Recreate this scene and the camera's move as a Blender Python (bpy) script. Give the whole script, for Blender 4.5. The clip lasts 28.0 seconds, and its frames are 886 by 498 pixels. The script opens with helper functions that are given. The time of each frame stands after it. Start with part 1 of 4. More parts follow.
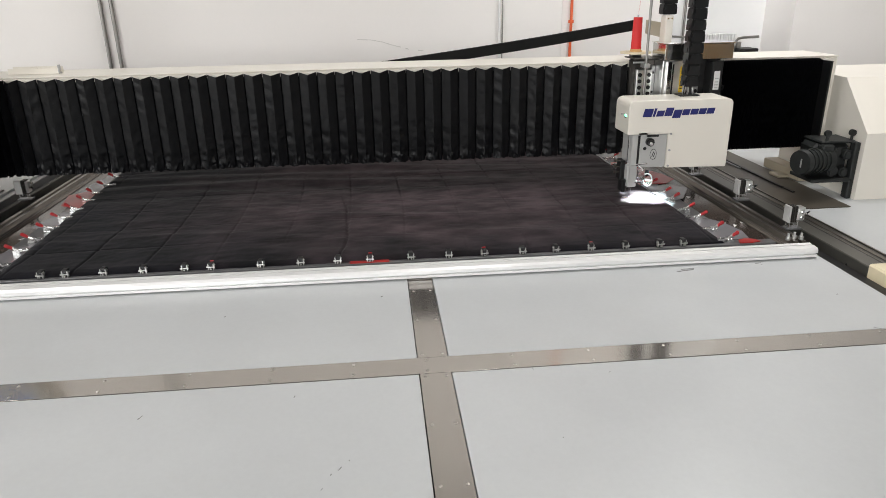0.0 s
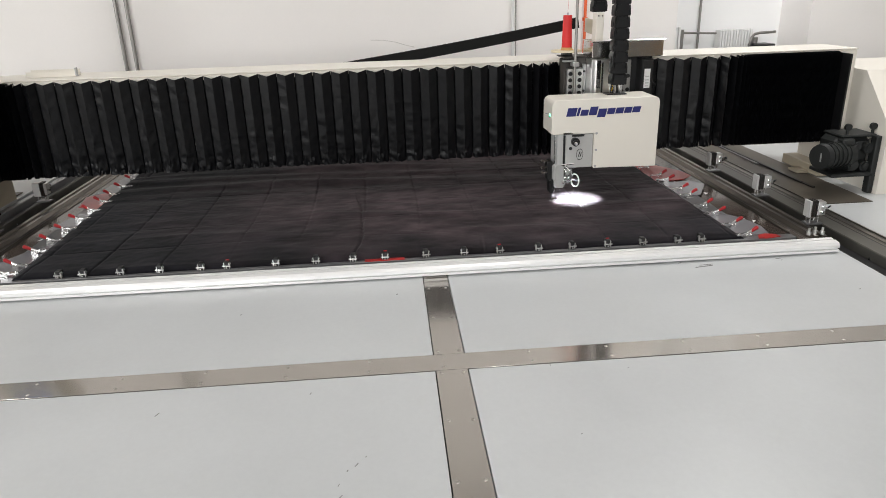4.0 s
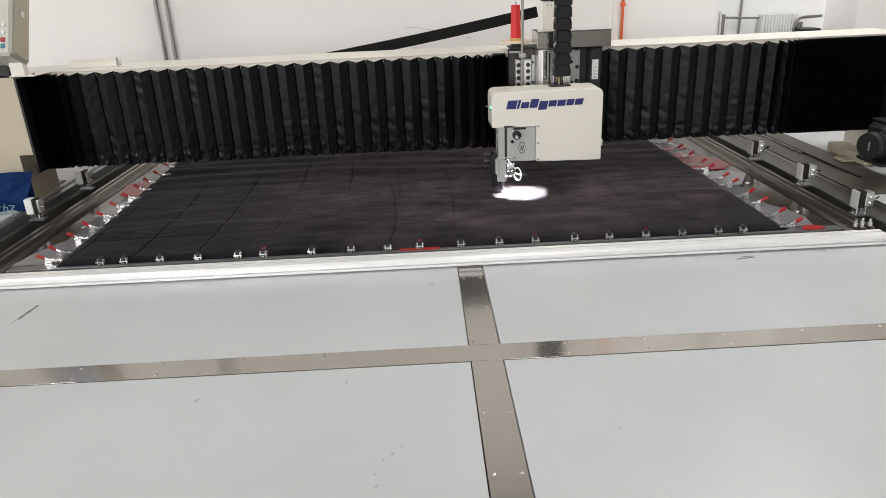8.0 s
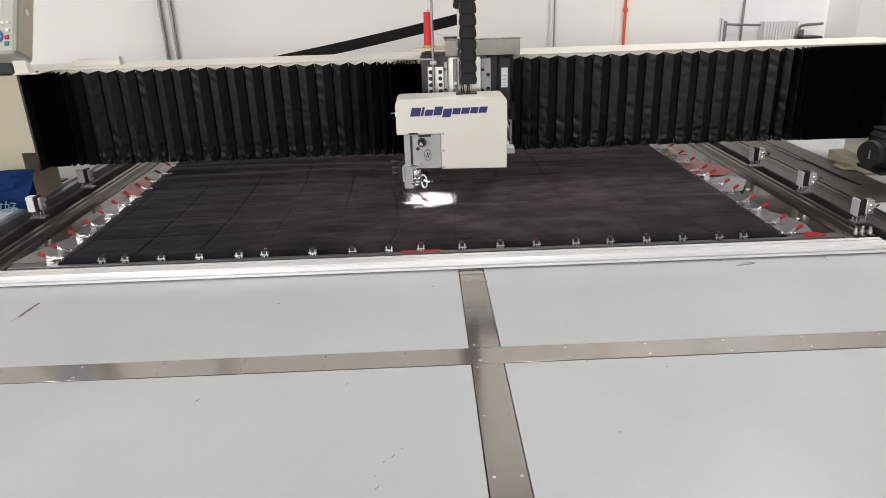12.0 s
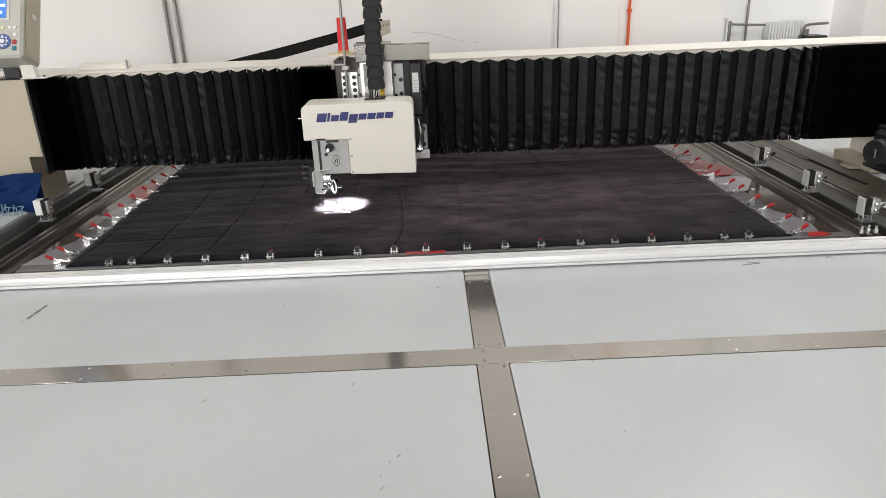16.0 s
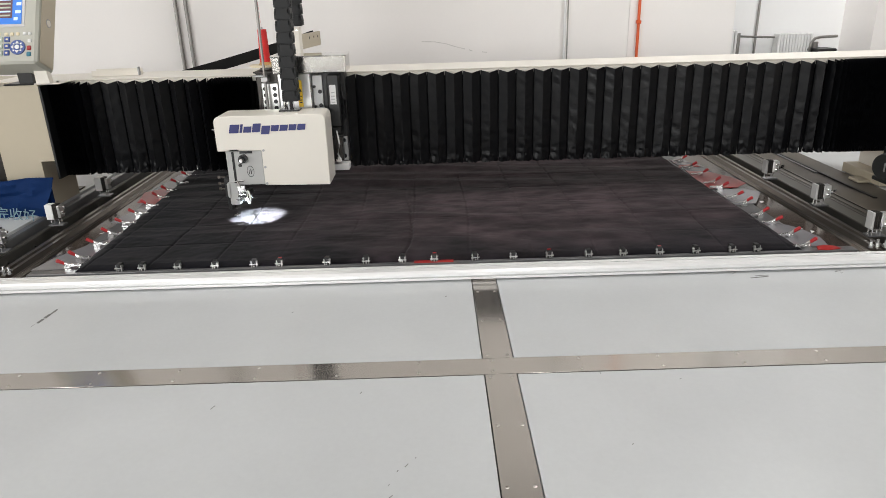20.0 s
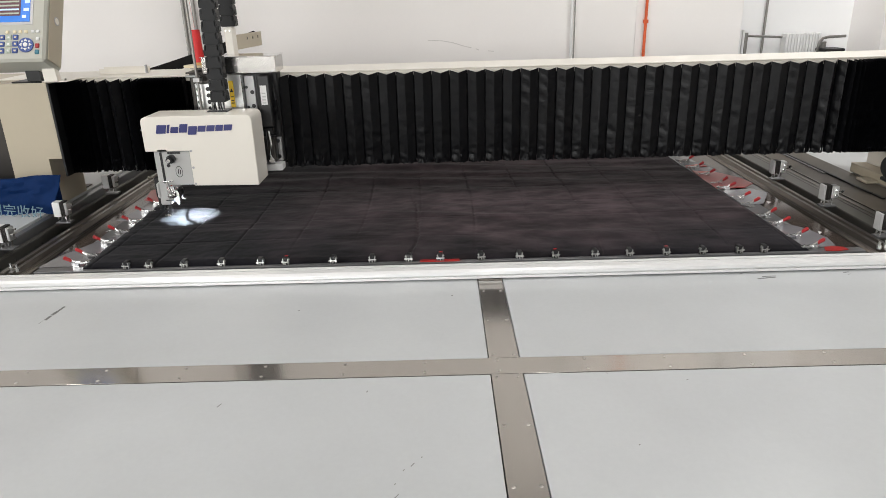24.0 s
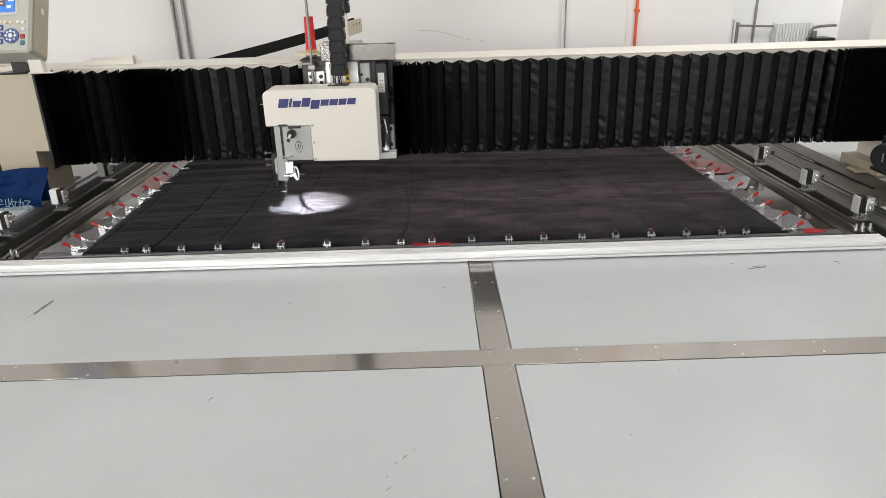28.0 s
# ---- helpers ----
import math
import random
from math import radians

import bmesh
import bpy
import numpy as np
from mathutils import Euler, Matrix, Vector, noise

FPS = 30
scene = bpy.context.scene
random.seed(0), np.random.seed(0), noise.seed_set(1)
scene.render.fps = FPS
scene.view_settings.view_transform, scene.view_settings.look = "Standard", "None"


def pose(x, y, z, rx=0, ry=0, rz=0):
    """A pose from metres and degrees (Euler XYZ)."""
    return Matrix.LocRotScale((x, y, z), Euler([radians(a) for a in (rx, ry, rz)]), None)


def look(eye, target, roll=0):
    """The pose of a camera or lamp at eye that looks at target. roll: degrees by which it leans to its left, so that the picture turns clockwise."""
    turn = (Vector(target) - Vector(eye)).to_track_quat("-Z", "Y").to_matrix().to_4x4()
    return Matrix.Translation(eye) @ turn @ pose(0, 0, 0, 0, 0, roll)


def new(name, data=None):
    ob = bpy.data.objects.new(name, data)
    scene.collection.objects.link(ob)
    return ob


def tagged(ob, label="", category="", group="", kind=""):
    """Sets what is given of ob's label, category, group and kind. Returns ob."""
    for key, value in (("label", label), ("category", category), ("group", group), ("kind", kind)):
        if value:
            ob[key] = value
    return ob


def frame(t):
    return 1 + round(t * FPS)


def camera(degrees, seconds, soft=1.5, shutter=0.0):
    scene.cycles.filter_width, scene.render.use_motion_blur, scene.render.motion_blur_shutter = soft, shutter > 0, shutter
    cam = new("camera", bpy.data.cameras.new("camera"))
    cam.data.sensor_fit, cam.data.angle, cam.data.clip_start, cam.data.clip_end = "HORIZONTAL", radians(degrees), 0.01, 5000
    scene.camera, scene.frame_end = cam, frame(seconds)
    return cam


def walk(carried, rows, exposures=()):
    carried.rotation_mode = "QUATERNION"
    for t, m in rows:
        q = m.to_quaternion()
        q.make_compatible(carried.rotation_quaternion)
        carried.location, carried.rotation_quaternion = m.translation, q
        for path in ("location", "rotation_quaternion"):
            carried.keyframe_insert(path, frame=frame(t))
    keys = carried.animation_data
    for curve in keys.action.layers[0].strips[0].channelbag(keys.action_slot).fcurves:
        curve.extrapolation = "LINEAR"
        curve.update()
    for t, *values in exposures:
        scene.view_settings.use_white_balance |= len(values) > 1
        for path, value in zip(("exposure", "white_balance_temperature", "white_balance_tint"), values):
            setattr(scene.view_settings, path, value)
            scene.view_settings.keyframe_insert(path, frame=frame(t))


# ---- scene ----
cam = camera(65.95, 28.0, soft=0.5)
ROWS = [
    (0.0, (-0.1086, -1.4855, 1.6258), (0.1126, 0.9345, 0.7012), -1.00),
    (0.5, (-0.1143, -1.4900, 1.6117), (0.1097, 0.9535, 0.7519), -0.86),
    (1.0, (-0.1138, -1.4855, 1.6027), (0.1103, 0.9588, 0.7450), -1.11),
    (1.5, (-0.1117, -1.4893, 1.6068), (0.1084, 0.9544, 0.7465), -1.15),
    (2.0, (-0.1118, -1.4826, 1.6034), (0.0969, 0.9588, 0.7338), -1.36),
    (2.5, (-0.1051, -1.4830, 1.6069), (0.0708, 0.9509, 0.7094), -1.88),
    (3.0, (-0.1046, -1.4782, 1.6184), (0.0675, 0.9474, 0.6982), -1.77),
    (3.5, (-0.1104, -1.4806, 1.6055), (0.0622, 0.9481, 0.6936), -1.76),
    (5.5, (-0.1117, -1.4783, 1.6140), (0.0071, 0.9440, 0.6769), -2.25),
    (6.0, (-0.1113, -1.4774, 1.6135), (-0.0097, 0.9448, 0.6743), -2.05),
    (6.5, (-0.1112, -1.4747, 1.6094), (-0.0372, 0.9505, 0.6750), -2.81),
    (7.0, (-0.1145, -1.4659, 1.6105), (-0.0826, 0.9474, 0.6435), -3.47),
    (7.5, (-0.1181, -1.4663, 1.6073), (-0.0814, 0.9457, 0.6373), -2.85),
    (8.0, (-0.1213, -1.4694, 1.6088), (-0.0766, 0.9491, 0.6554), -2.52),
    (8.5, (-0.1262, -1.4712, 1.6097), (-0.0767, 0.9504, 0.6646), -2.04),
    (9.0, (-0.1275, -1.4704, 1.6100), (-0.0829, 0.9480, 0.6566), -1.90),
    (9.5, (-0.1241, -1.4707, 1.6129), (-0.0739, 0.9490, 0.6630), -2.00),
    (10.0, (-0.1260, -1.4735, 1.6140), (-0.0710, 0.9551, 0.6874), -1.77),
    (10.5, (-0.1243, -1.4734, 1.6130), (-0.0664, 0.9523, 0.6790), -1.75),
    (11.0, (-0.1259, -1.4728, 1.6114), (-0.0643, 0.9504, 0.6710), -1.64),
    (11.5, (-0.1252, -1.4731, 1.6104), (-0.0690, 0.9507, 0.6711), -1.79),
    (12.0, (-0.1293, -1.4731, 1.6112), (-0.0793, 0.9486, 0.6664), -1.78),
    (12.5, (-0.1309, -1.4715, 1.6114), (-0.0879, 0.9451, 0.6531), -1.72),
    (14.5, (-0.1273, -1.4749, 1.6166), (-0.0963, 0.9486, 0.6754), -2.41),
    (15.0, (-0.1192, -1.4765, 1.6138), (-0.1002, 0.9490, 0.6773), -2.68),
    (15.5, (-0.1200, -1.4800, 1.6130), (-0.0763, 0.9463, 0.6796), -2.51),
    (16.0, (-0.1277, -1.4788, 1.6095), (-0.0981, 0.9465, 0.6729), -2.21),
    (16.5, (-0.1279, -1.4778, 1.6097), (-0.0941, 0.9474, 0.6731), -2.00),
    (17.0, (-0.1285, -1.4824, 1.6128), (-0.0958, 0.9459, 0.6842), -2.04),
    (17.5, (-0.1282, -1.4798, 1.6215), (-0.0928, 0.9495, 0.6957), -2.31),
    (18.0, (-0.1358, -1.4741, 1.6160), (-0.1003, 0.9537, 0.6861), -1.84),
    (18.5, (-0.1375, -1.4749, 1.6181), (-0.1104, 0.9545, 0.6924), -1.70),
    (19.0, (-0.1352, -1.4766, 1.6186), (-0.1103, 0.9553, 0.6992), -1.69),
    (19.5, (-0.1357, -1.4786, 1.6181), (-0.1162, 0.9545, 0.7017), -1.80),
    (20.0, (-0.1377, -1.4820, 1.6173), (-0.1269, 0.9537, 0.7077), -1.68),
    (20.5, (-0.1410, -1.4787, 1.6159), (-0.1337, 0.9551, 0.7013), -1.55),
    (21.0, (-0.1412, -1.4789, 1.6170), (-0.1331, 0.9545, 0.7011), -1.53),
    (21.5, (-0.1412, -1.4809, 1.6185), (-0.1319, 0.9543, 0.7077), -1.42),
    (23.5, (-0.1435, -1.4796, 1.6172), (-0.1518, 0.9527, 0.6985), -1.54),
    (24.0, (-0.1428, -1.4804, 1.6180), (-0.1497, 0.9539, 0.7047), -1.55),
    (24.5, (-0.1428, -1.4791, 1.6163), (-0.1464, 0.9516, 0.6936), -1.58),
    (25.0, (-0.1432, -1.4794, 1.6129), (-0.1524, 0.9460, 0.6764), -1.62),
    (25.5, (-0.1456, -1.4759, 1.6135), (-0.1551, 0.9492, 0.6762), -1.63),
    (26.0, (-0.1443, -1.4762, 1.6134), (-0.1488, 0.9497, 0.6782), -1.59),
    (26.5, (-0.1414, -1.4718, 1.6082), (-0.1429, 0.9536, 0.6714), -1.75),
    (27.0, (-0.1409, -1.4726, 1.6119), (-0.1324, 0.9499, 0.6677), -1.76),
    (27.5, (-0.1375, -1.4722, 1.6104), (-0.1189, 0.9508, 0.6676), -1.81),
    (28.0, (-0.1396, -1.4748, 1.6188), (-0.1189, 0.9464, 0.6715), -1.60),
]
walk(cam, [(t, look(eye, target, roll)) for t, eye, target, roll in ROWS])

# ---- light ----
T = 0.75           # height of the table top over the floor
world = bpy.data.worlds.new("world")
scene.world = world
world.use_nodes = True
wn = world.node_tree.nodes
sky = wn.new("ShaderNodeTexSky")
sky.sky_type, sky.sun_disc, sky.sun_elevation, sky.sun_rotation = "NISHITA", False, radians(40), radians(180)
world.node_tree.links.new(sky.outputs[0], wn["Background"].inputs[0])
wn["Background"].inputs[1].default_value = 0.1


def area(name, m, w, h, power, colour):
    lamp = bpy.data.lights.new(name, "AREA")
    lamp.shape, lamp.size, lamp.size_y, lamp.energy, lamp.color = "RECTANGLE", w, h, power, colour
    ob = new(name, lamp)
    ob.matrix_world = m
    return ob


# windows added out of view behind the work area, each holding a fill lamp
WINDOWS = ((-2.6, 2.6, 158), (0.3, 2.6, 40), (6.15, 1.5, 6))      # middle, width, lamp power
for wx, ww, power in WINDOWS:
    area("window_light", look((wx, -5.99, 2.2), (wx, 0, 1.75)), ww - 0.1, 1.9, power, (0.985, 0.985, 0.98))
area("window_light", look((-6.98, -3.2, 2.2), (0, -3.0, 1.8)), 3.4, 1.9, 165, (0.985, 0.985, 0.98))
# unseen ceiling fills; the strongest one brightens the back wall and niche
for lx, ly, power in ((-3.0, -0.8, 26), (0.6, -0.8, 19), (4.2, -0.8, 4), (1.9, 1.5, 54), (-2.2, 1.5, 8)):
    area("ceiling_fill", pose(lx, ly, 3.82), 0.25, 2.4 if ly < 0 else 1.2, power, (0.99, 0.985, 0.975))
scene.view_settings.exposure = -0.03


# ---- materials ----
def material(name, colour, rough=0.5, metal=0.0, grain=0.06, scale=40.0, bump=0.0, stain=0.0, spec=0.5, coat=0.0, emit=0.0, island=0.0, sharp=0.0):
    m = bpy.data.materials.new(name)
    m.use_nodes = True
    nt = m.node_tree
    b = nt.nodes["Principled BSDF"]
    b.inputs["Roughness"].default_value, b.inputs["Metallic"].default_value = rough, metal
    b.inputs["Specular IOR Level"].default_value = spec
    b.inputs["Coat Weight"].default_value = coat
    co = nt.nodes.new("ShaderNodeTexCoord")
    fine = nt.nodes.new("ShaderNodeTexNoise")
    fine.inputs["Scale"].default_value, fine.inputs["Detail"].default_value = scale, 6
    wide = nt.nodes.new("ShaderNodeTexNoise")
    wide.inputs["Scale"].default_value, wide.inputs["Detail"].default_value = 2.3, 4
    for n in (fine, wide):
        nt.links.new(co.outputs["Object"], n.inputs["Vector"])
    mix = nt.nodes.new("ShaderNodeMath")
    mix.operation = "MULTIPLY_ADD"
    nt.links.new(fine.outputs["Fac"], mix.inputs[0])
    mix.inputs[1].default_value, mix.inputs[2].default_value = 2 * grain, 1 - grain
    add = nt.nodes.new("ShaderNodeMath")
    add.operation = "MULTIPLY_ADD"
    nt.links.new(wide.outputs["Fac"], add.inputs[0])
    add.inputs[1].default_value, add.inputs[2].default_value = 2 * stain, 1 - stain
    mul = nt.nodes.new("ShaderNodeMath")
    mul.operation = "MULTIPLY"
    nt.links.new(mix.outputs[0], mul.inputs[0])
    nt.links.new(add.outputs[0], mul.inputs[1])
    if sharp:
        for noise_node, to in ((wide, add), (fine, mix)):
            ramp = nt.nodes.new("ShaderNodeMapRange")
            ramp.inputs["From Min"].default_value, ramp.inputs["From Max"].default_value = 0.5 - sharp, 0.5 + sharp
            nt.links.new(noise_node.outputs["Fac"], ramp.inputs["Value"])
            nt.links.new(ramp.outputs[0], to.inputs[0])
    last = mul.outputs[0]
    if island:
        info = nt.nodes.new("ShaderNodeObjectInfo")
        vary = nt.nodes.new("ShaderNodeMath")
        vary.operation = "MULTIPLY_ADD"
        nt.links.new(info.outputs["Random"], vary.inputs[0])
        vary.inputs[1].default_value, vary.inputs[2].default_value = 2 * island, 1 - island
        both = nt.nodes.new("ShaderNodeMath")
        both.operation = "MULTIPLY"
        nt.links.new(last, both.inputs[0])
        nt.links.new(vary.outputs[0], both.inputs[1])
        last = both.outputs[0]
    tint = nt.nodes.new("ShaderNodeVectorMath")
    tint.operation = "SCALE"
    tint.inputs[0].default_value = colour
    nt.links.new(last, tint.inputs["Scale"])
    nt.links.new(tint.outputs[0], b.inputs["Base Color"])
    rr = nt.nodes.new("ShaderNodeMath")
    rr.operation, rr.use_clamp = "MULTIPLY_ADD", True
    nt.links.new(wide.outputs["Fac"], rr.inputs[0])
    rr.inputs[1].default_value, rr.inputs[2].default_value = 0.3 * rough, 0.85 * rough
    nt.links.new(rr.outputs[0], b.inputs["Roughness"])
    if bump:
        bp = nt.nodes.new("ShaderNodeBump")
        bp.inputs["Strength"].default_value, bp.inputs["Distance"].default_value = bump, 0.003
        nt.links.new(fine.outputs["Fac"], bp.inputs["Height"])
        nt.links.new(bp.outputs["Normal"], b.inputs["Normal"])
    if emit:
        b.inputs["Emission Color"].default_value = (*colour, 1)
        b.inputs["Emission Strength"].default_value = emit
    return m


WALL = material("wall_paint", (0.89, 0.862, 0.84), 0.8, grain=0.01, stain=0.03, bump=0.05, scale=60)
FLOOR = material("floor_concrete", (0.35, 0.34, 0.32), 0.5, grain=0.1, stain=0.1)
CEIL = material("ceiling_paint", (0.62, 0.595, 0.57), 0.9, grain=0.02)
BOARD = material("white_laminate", (0.518, 0.533, 0.539), 0.34, grain=0.015, stain=0.05, sharp=0.2, scale=90)
STEEL = material("brushed_steel", (0.405, 0.38, 0.352), 0.125, 0.8, grain=0.05, stain=0.08)
ALU = material("aluminium", (0.82, 0.82, 0.81), 0.3, 1.0, grain=0.03)
BEIGE = material("beige_enamel", (0.46, 0.405, 0.305), 0.45, grain=0.02, stain=0.04)
CREAM = material("cream_enamel", (0.79, 0.75, 0.675), 0.4, grain=0.01, stain=0.02, coat=0.1)
FABRIC = material("bellows_fabric", (0.0032, 0.0033, 0.0040), 0.33, grain=0.2, scale=34, bump=0.4, island=0.06, spec=0.17)
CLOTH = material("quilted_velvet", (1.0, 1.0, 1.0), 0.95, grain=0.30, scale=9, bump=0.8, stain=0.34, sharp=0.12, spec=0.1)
BLACK = material("black_plastic", (0.0065, 0.0065, 0.007), 0.42, grain=0.1)
DARK = material("dark_steel", (0.065, 0.06, 0.056), 0.38, 0.8, grain=0.1, stain=0.1)
CHROME = material("chrome", (0.8, 0.8, 0.8), 0.12, 1.0, grain=0.02)
RED = material("red_plastic", (0.33, 0.013, 0.017), 0.35, grain=0.05)
NAVY = material("navy_print", (0.018, 0.022, 0.14), 0.4, grain=0.02)
WHITE = material("white_paint", (0.8, 0.8, 0.79), 0.4, grain=0.01)


FELT = material("blue_bag_cloth", (0.0015, 0.019, 0.085), 0.75, grain=0.15, stain=0.2, bump=0.3, spec=0.15)
ORANGE = material("orange_paint", (0.75, 0.12, 0.03), 0.45, grain=0.03)
GREY = material("grey_casting", (0.42, 0.42, 0.42), 0.4, 0.6, grain=0.06)
GALV = material("galvanised_pipe", (0.30, 0.29, 0.275), 0.4, 0.8, grain=0.1)
SHEET = material("frame_sheet", (0.085, 0.066, 0.056), 0.14, 0.35, grain=0.08, stain=0.25, scale=12)
FILM = material("grey_film", (0.20, 0.195, 0.205), 0.2, grain=0.05, stain=0.15)
YELLOW = material("yellow_label", (0.75, 0.5, 0.03), 0.5, grain=0.03)
PAPER = material("white_label", (0.75, 0.75, 0.74), 0.6, grain=0.04)
OXIDE = material("oxidised_aluminium", (0.17, 0.152, 0.134), 0.3, 0.9, grain=0.08, stain=0.15)
BROWN = material("stained_steel_plate", (0.085, 0.071, 0.054), 0.45, 0.15, grain=0.15, stain=0.3)
# white raised above wall_paint to stand in for daylight in the niche
NICHE = material("daylit_niche_paint", (0.93, 0.93, 0.93), 0.7, grain=0.01, stain=0.02)
IVORY = material("ivory_plastic", (0.75, 0.66, 0.46), 0.4, grain=0.04)
THREAD = material("red_thread", (0.62, 0.02, 0.02), 0.55, grain=0.2, scale=300, bump=0.3)
KRAFT = material("kraft_card", (0.55, 0.33, 0.13), 0.8, grain=0.08)
SCREEN = material("lit_screen", (0.03, 0.16, 0.55), 0.2, grain=0.1, emit=0.45)
SCREENDARK = material("lit_screen_dark", (0.11, 0.05, 0.06), 0.2, grain=0.1, emit=0.3)
SCREENPALE = material("lit_screen_pale", (0.45, 0.62, 0.85), 0.2, grain=0.1, emit=0.6)
KEYBLUE = material("blue_key", (0.05, 0.09, 0.28), 0.4)
TEAL = material("teal_key", (0.03, 0.16, 0.22), 0.4)
KEYGREY = material("grey_key", (0.45, 0.5, 0.42), 0.4)
GREENLED = material("green_led", (0.1, 1.0, 0.45), 0.3, emit=6.0)
SPOT = material("lamp_led", (0.80, 0.97, 1.0), 0.3, emit=680000.0)
GLASS = material("window_glass", (0.95, 0.97, 0.97), 0.05, grain=0.0)
GLASS.node_tree.nodes["Principled BSDF"].inputs["Transmission Weight"].default_value = 1.0
PLATE = material("dull_aluminium_strip", (0.21, 0.21, 0.215), 0.35, 0.7, grain=0.06, stain=0.1)
GREYMARK = material("grey_scratch", (0.70, 0.675, 0.65), 0.8, grain=0.2)
POLISHED = material("polished_sheet", (0.60, 0.59, 0.57), 0.16, 1.0, grain=0.03, scale=3.2, bump=0.45, stain=0.2)
MATT = material("matt_black", (0.004, 0.004, 0.004), 0.95, grain=0.1, spec=0.05)
LINK = material("chain_plastic", (0.0050, 0.0052, 0.0058), 0.5, grain=0.1, spec=0.35)
ANODISED = material("anodised_aluminium", (0.93, 0.93, 0.925), 0.25, 0.35, grain=0.02, stain=0.04)
PANELGREY = material("grey_green_plastic", (0.46, 0.455, 0.40), 0.5, grain=0.02, stain=0.03)
IRON = material("dark_cast_iron", (0.010, 0.0115, 0.011), 0.55, grain=0.15, bump=0.2)
ZINC = material("bright_zinc", (0.80, 0.80, 0.79), 0.2, 0.9, grain=0.05)
RAILGREY = material("oily_grey_aluminium", (0.10, 0.096, 0.085), 0.38, 0.5, grain=0.12, stain=0.2)
TAPE = material("red_tape", (0.36, 0.018, 0.016), 0.3, grain=0.25, scale=18, stain=0.2)
DIRT = material("dark_scuff", (0.19, 0.19, 0.185), 0.8, grain=0.2)


# ---- mesh helpers ----
def box(bm, x0, x1, y0, y1, z0, z1, bevel=0.0):
    made = bmesh.ops.create_cube(bm, size=1.0)["verts"]
    for v in made:
        v.co = Vector((x0 + (v.co.x + 0.5) * (x1 - x0), y0 + (v.co.y + 0.5) * (y1 - y0), z0 + (v.co.z + 0.5) * (z1 - z0)))
    if bevel:
        edges = list({e for v in made for e in v.link_edges})
        bmesh.ops.bevel(bm, geom=edges, offset=bevel, segments=1, affect="EDGES")
    return bm


def rod(bm, a, b, r, n=16, r2=None):
    a, b = Vector(a), Vector(b)
    d = b - a
    m = Matrix.Translation((a + b) / 2) @ d.to_track_quat("Z", "Y").to_matrix().to_4x4()
    bmesh.ops.create_cone(bm, cap_ends=True, segments=n, radius1=r, radius2=r if r2 is None else r2, depth=d.length, matrix=m)
    return bm


def prism(bm, outline, axis, lo, hi):
    """An outline in the plane across axis, drawn out from lo to hi."""
    def at(p, q):
        return {"x": (q, p[0], p[1]), "y": (p[0], q, p[1]), "z": (p[0], p[1], q)}[axis]
    a = [bm.verts.new(at(p, lo)) for p in outline]
    b = [bm.verts.new(at(p, hi)) for p in outline]
    bm.faces.new(a)
    bm.faces.new(b[::-1])
    for i in range(len(a)):
        j = (i + 1) % len(a)
        bm.faces.new((a[j], a[i], b[i], b[j]))
    bmesh.ops.recalc_face_normals(bm, faces=bm.faces)
    return bm


def mesh_of(name, bm, mat, smooth=True):
    me = bpy.data.meshes.new(name)
    bm.normal_update()
    if smooth:
        for f in bm.faces:
            f.smooth = True
        for e in bm.edges:
            e.smooth = len(e.link_faces) == 2 and e.calc_face_angle(0.0) < radians(26)
    bm.to_mesh(me)
    bm.free()
    me.materials.append(mat)
    return me


def origin(ob):
    o = Vector((0, 0, -T))
    while ob:
        o += ob.location
        ob = ob.parent
    return o


def part(name, bm, mat, parent, label="", local=False, smooth=True):
    """A mesh under a thing or part, drawn in the table's space, or in its parent's own if local."""
    if not local:
        bmesh.ops.translate(bm, verts=bm.verts, vec=-origin(parent))
    ob = new(name, mesh_of(name, bm, mat, smooth))
    ob.parent = parent
    return tagged(ob, label)


def share(name, me, parent, at, turn=0.0):
    ob = new(name, me)
    ob.parent = parent
    ob.location, ob.rotation_euler = at, (0, 0, radians(turn))
    return ob


def thing(name, x, y, z, label, category, group=""):
    """An Empty at a thing's base; z is measured from the table top."""
    ob = new(name)
    ob.location = (x, y, z + T)
    return tagged(ob, label, category, group)


def single(name, bm, mat, label, category="", group="", kind="", at=(0, 0, 0)):
    ob = new(name, mesh_of(name, bm, mat))
    ob.location = (at[0], at[1], at[2] + T)
    return tagged(ob, label, category, group, kind)


def B():
    return bmesh.new()


def boxes(*rows, bevel=0.0):
    bm = B()
    for r in rows:
        box(bm, *r, bevel)
    return bm


def tube(points, r, n=10):
    """A round tube along points."""
    bm = B()
    pts = [Vector(p) for p in points]
    rings = []
    for i, p in enumerate(pts):
        d = (pts[min(i + 1, len(pts) - 1)] - pts[max(i - 1, 0)]).normalized()
        q = d.to_track_quat("Z", "Y")
        rings.append([bm.verts.new(p + q @ Vector((r * math.cos(2 * math.pi * k / n), r * math.sin(2 * math.pi * k / n), 0))) for k in range(n)])
    for u, v in zip(rings, rings[1:]):
        for k in range(n):
            bm.faces.new((u[k], u[(k + 1) % n], v[(k + 1) % n], v[k]))
    bm.faces.new(rings[0][::-1])
    bm.faces.new(rings[-1])
    return bm


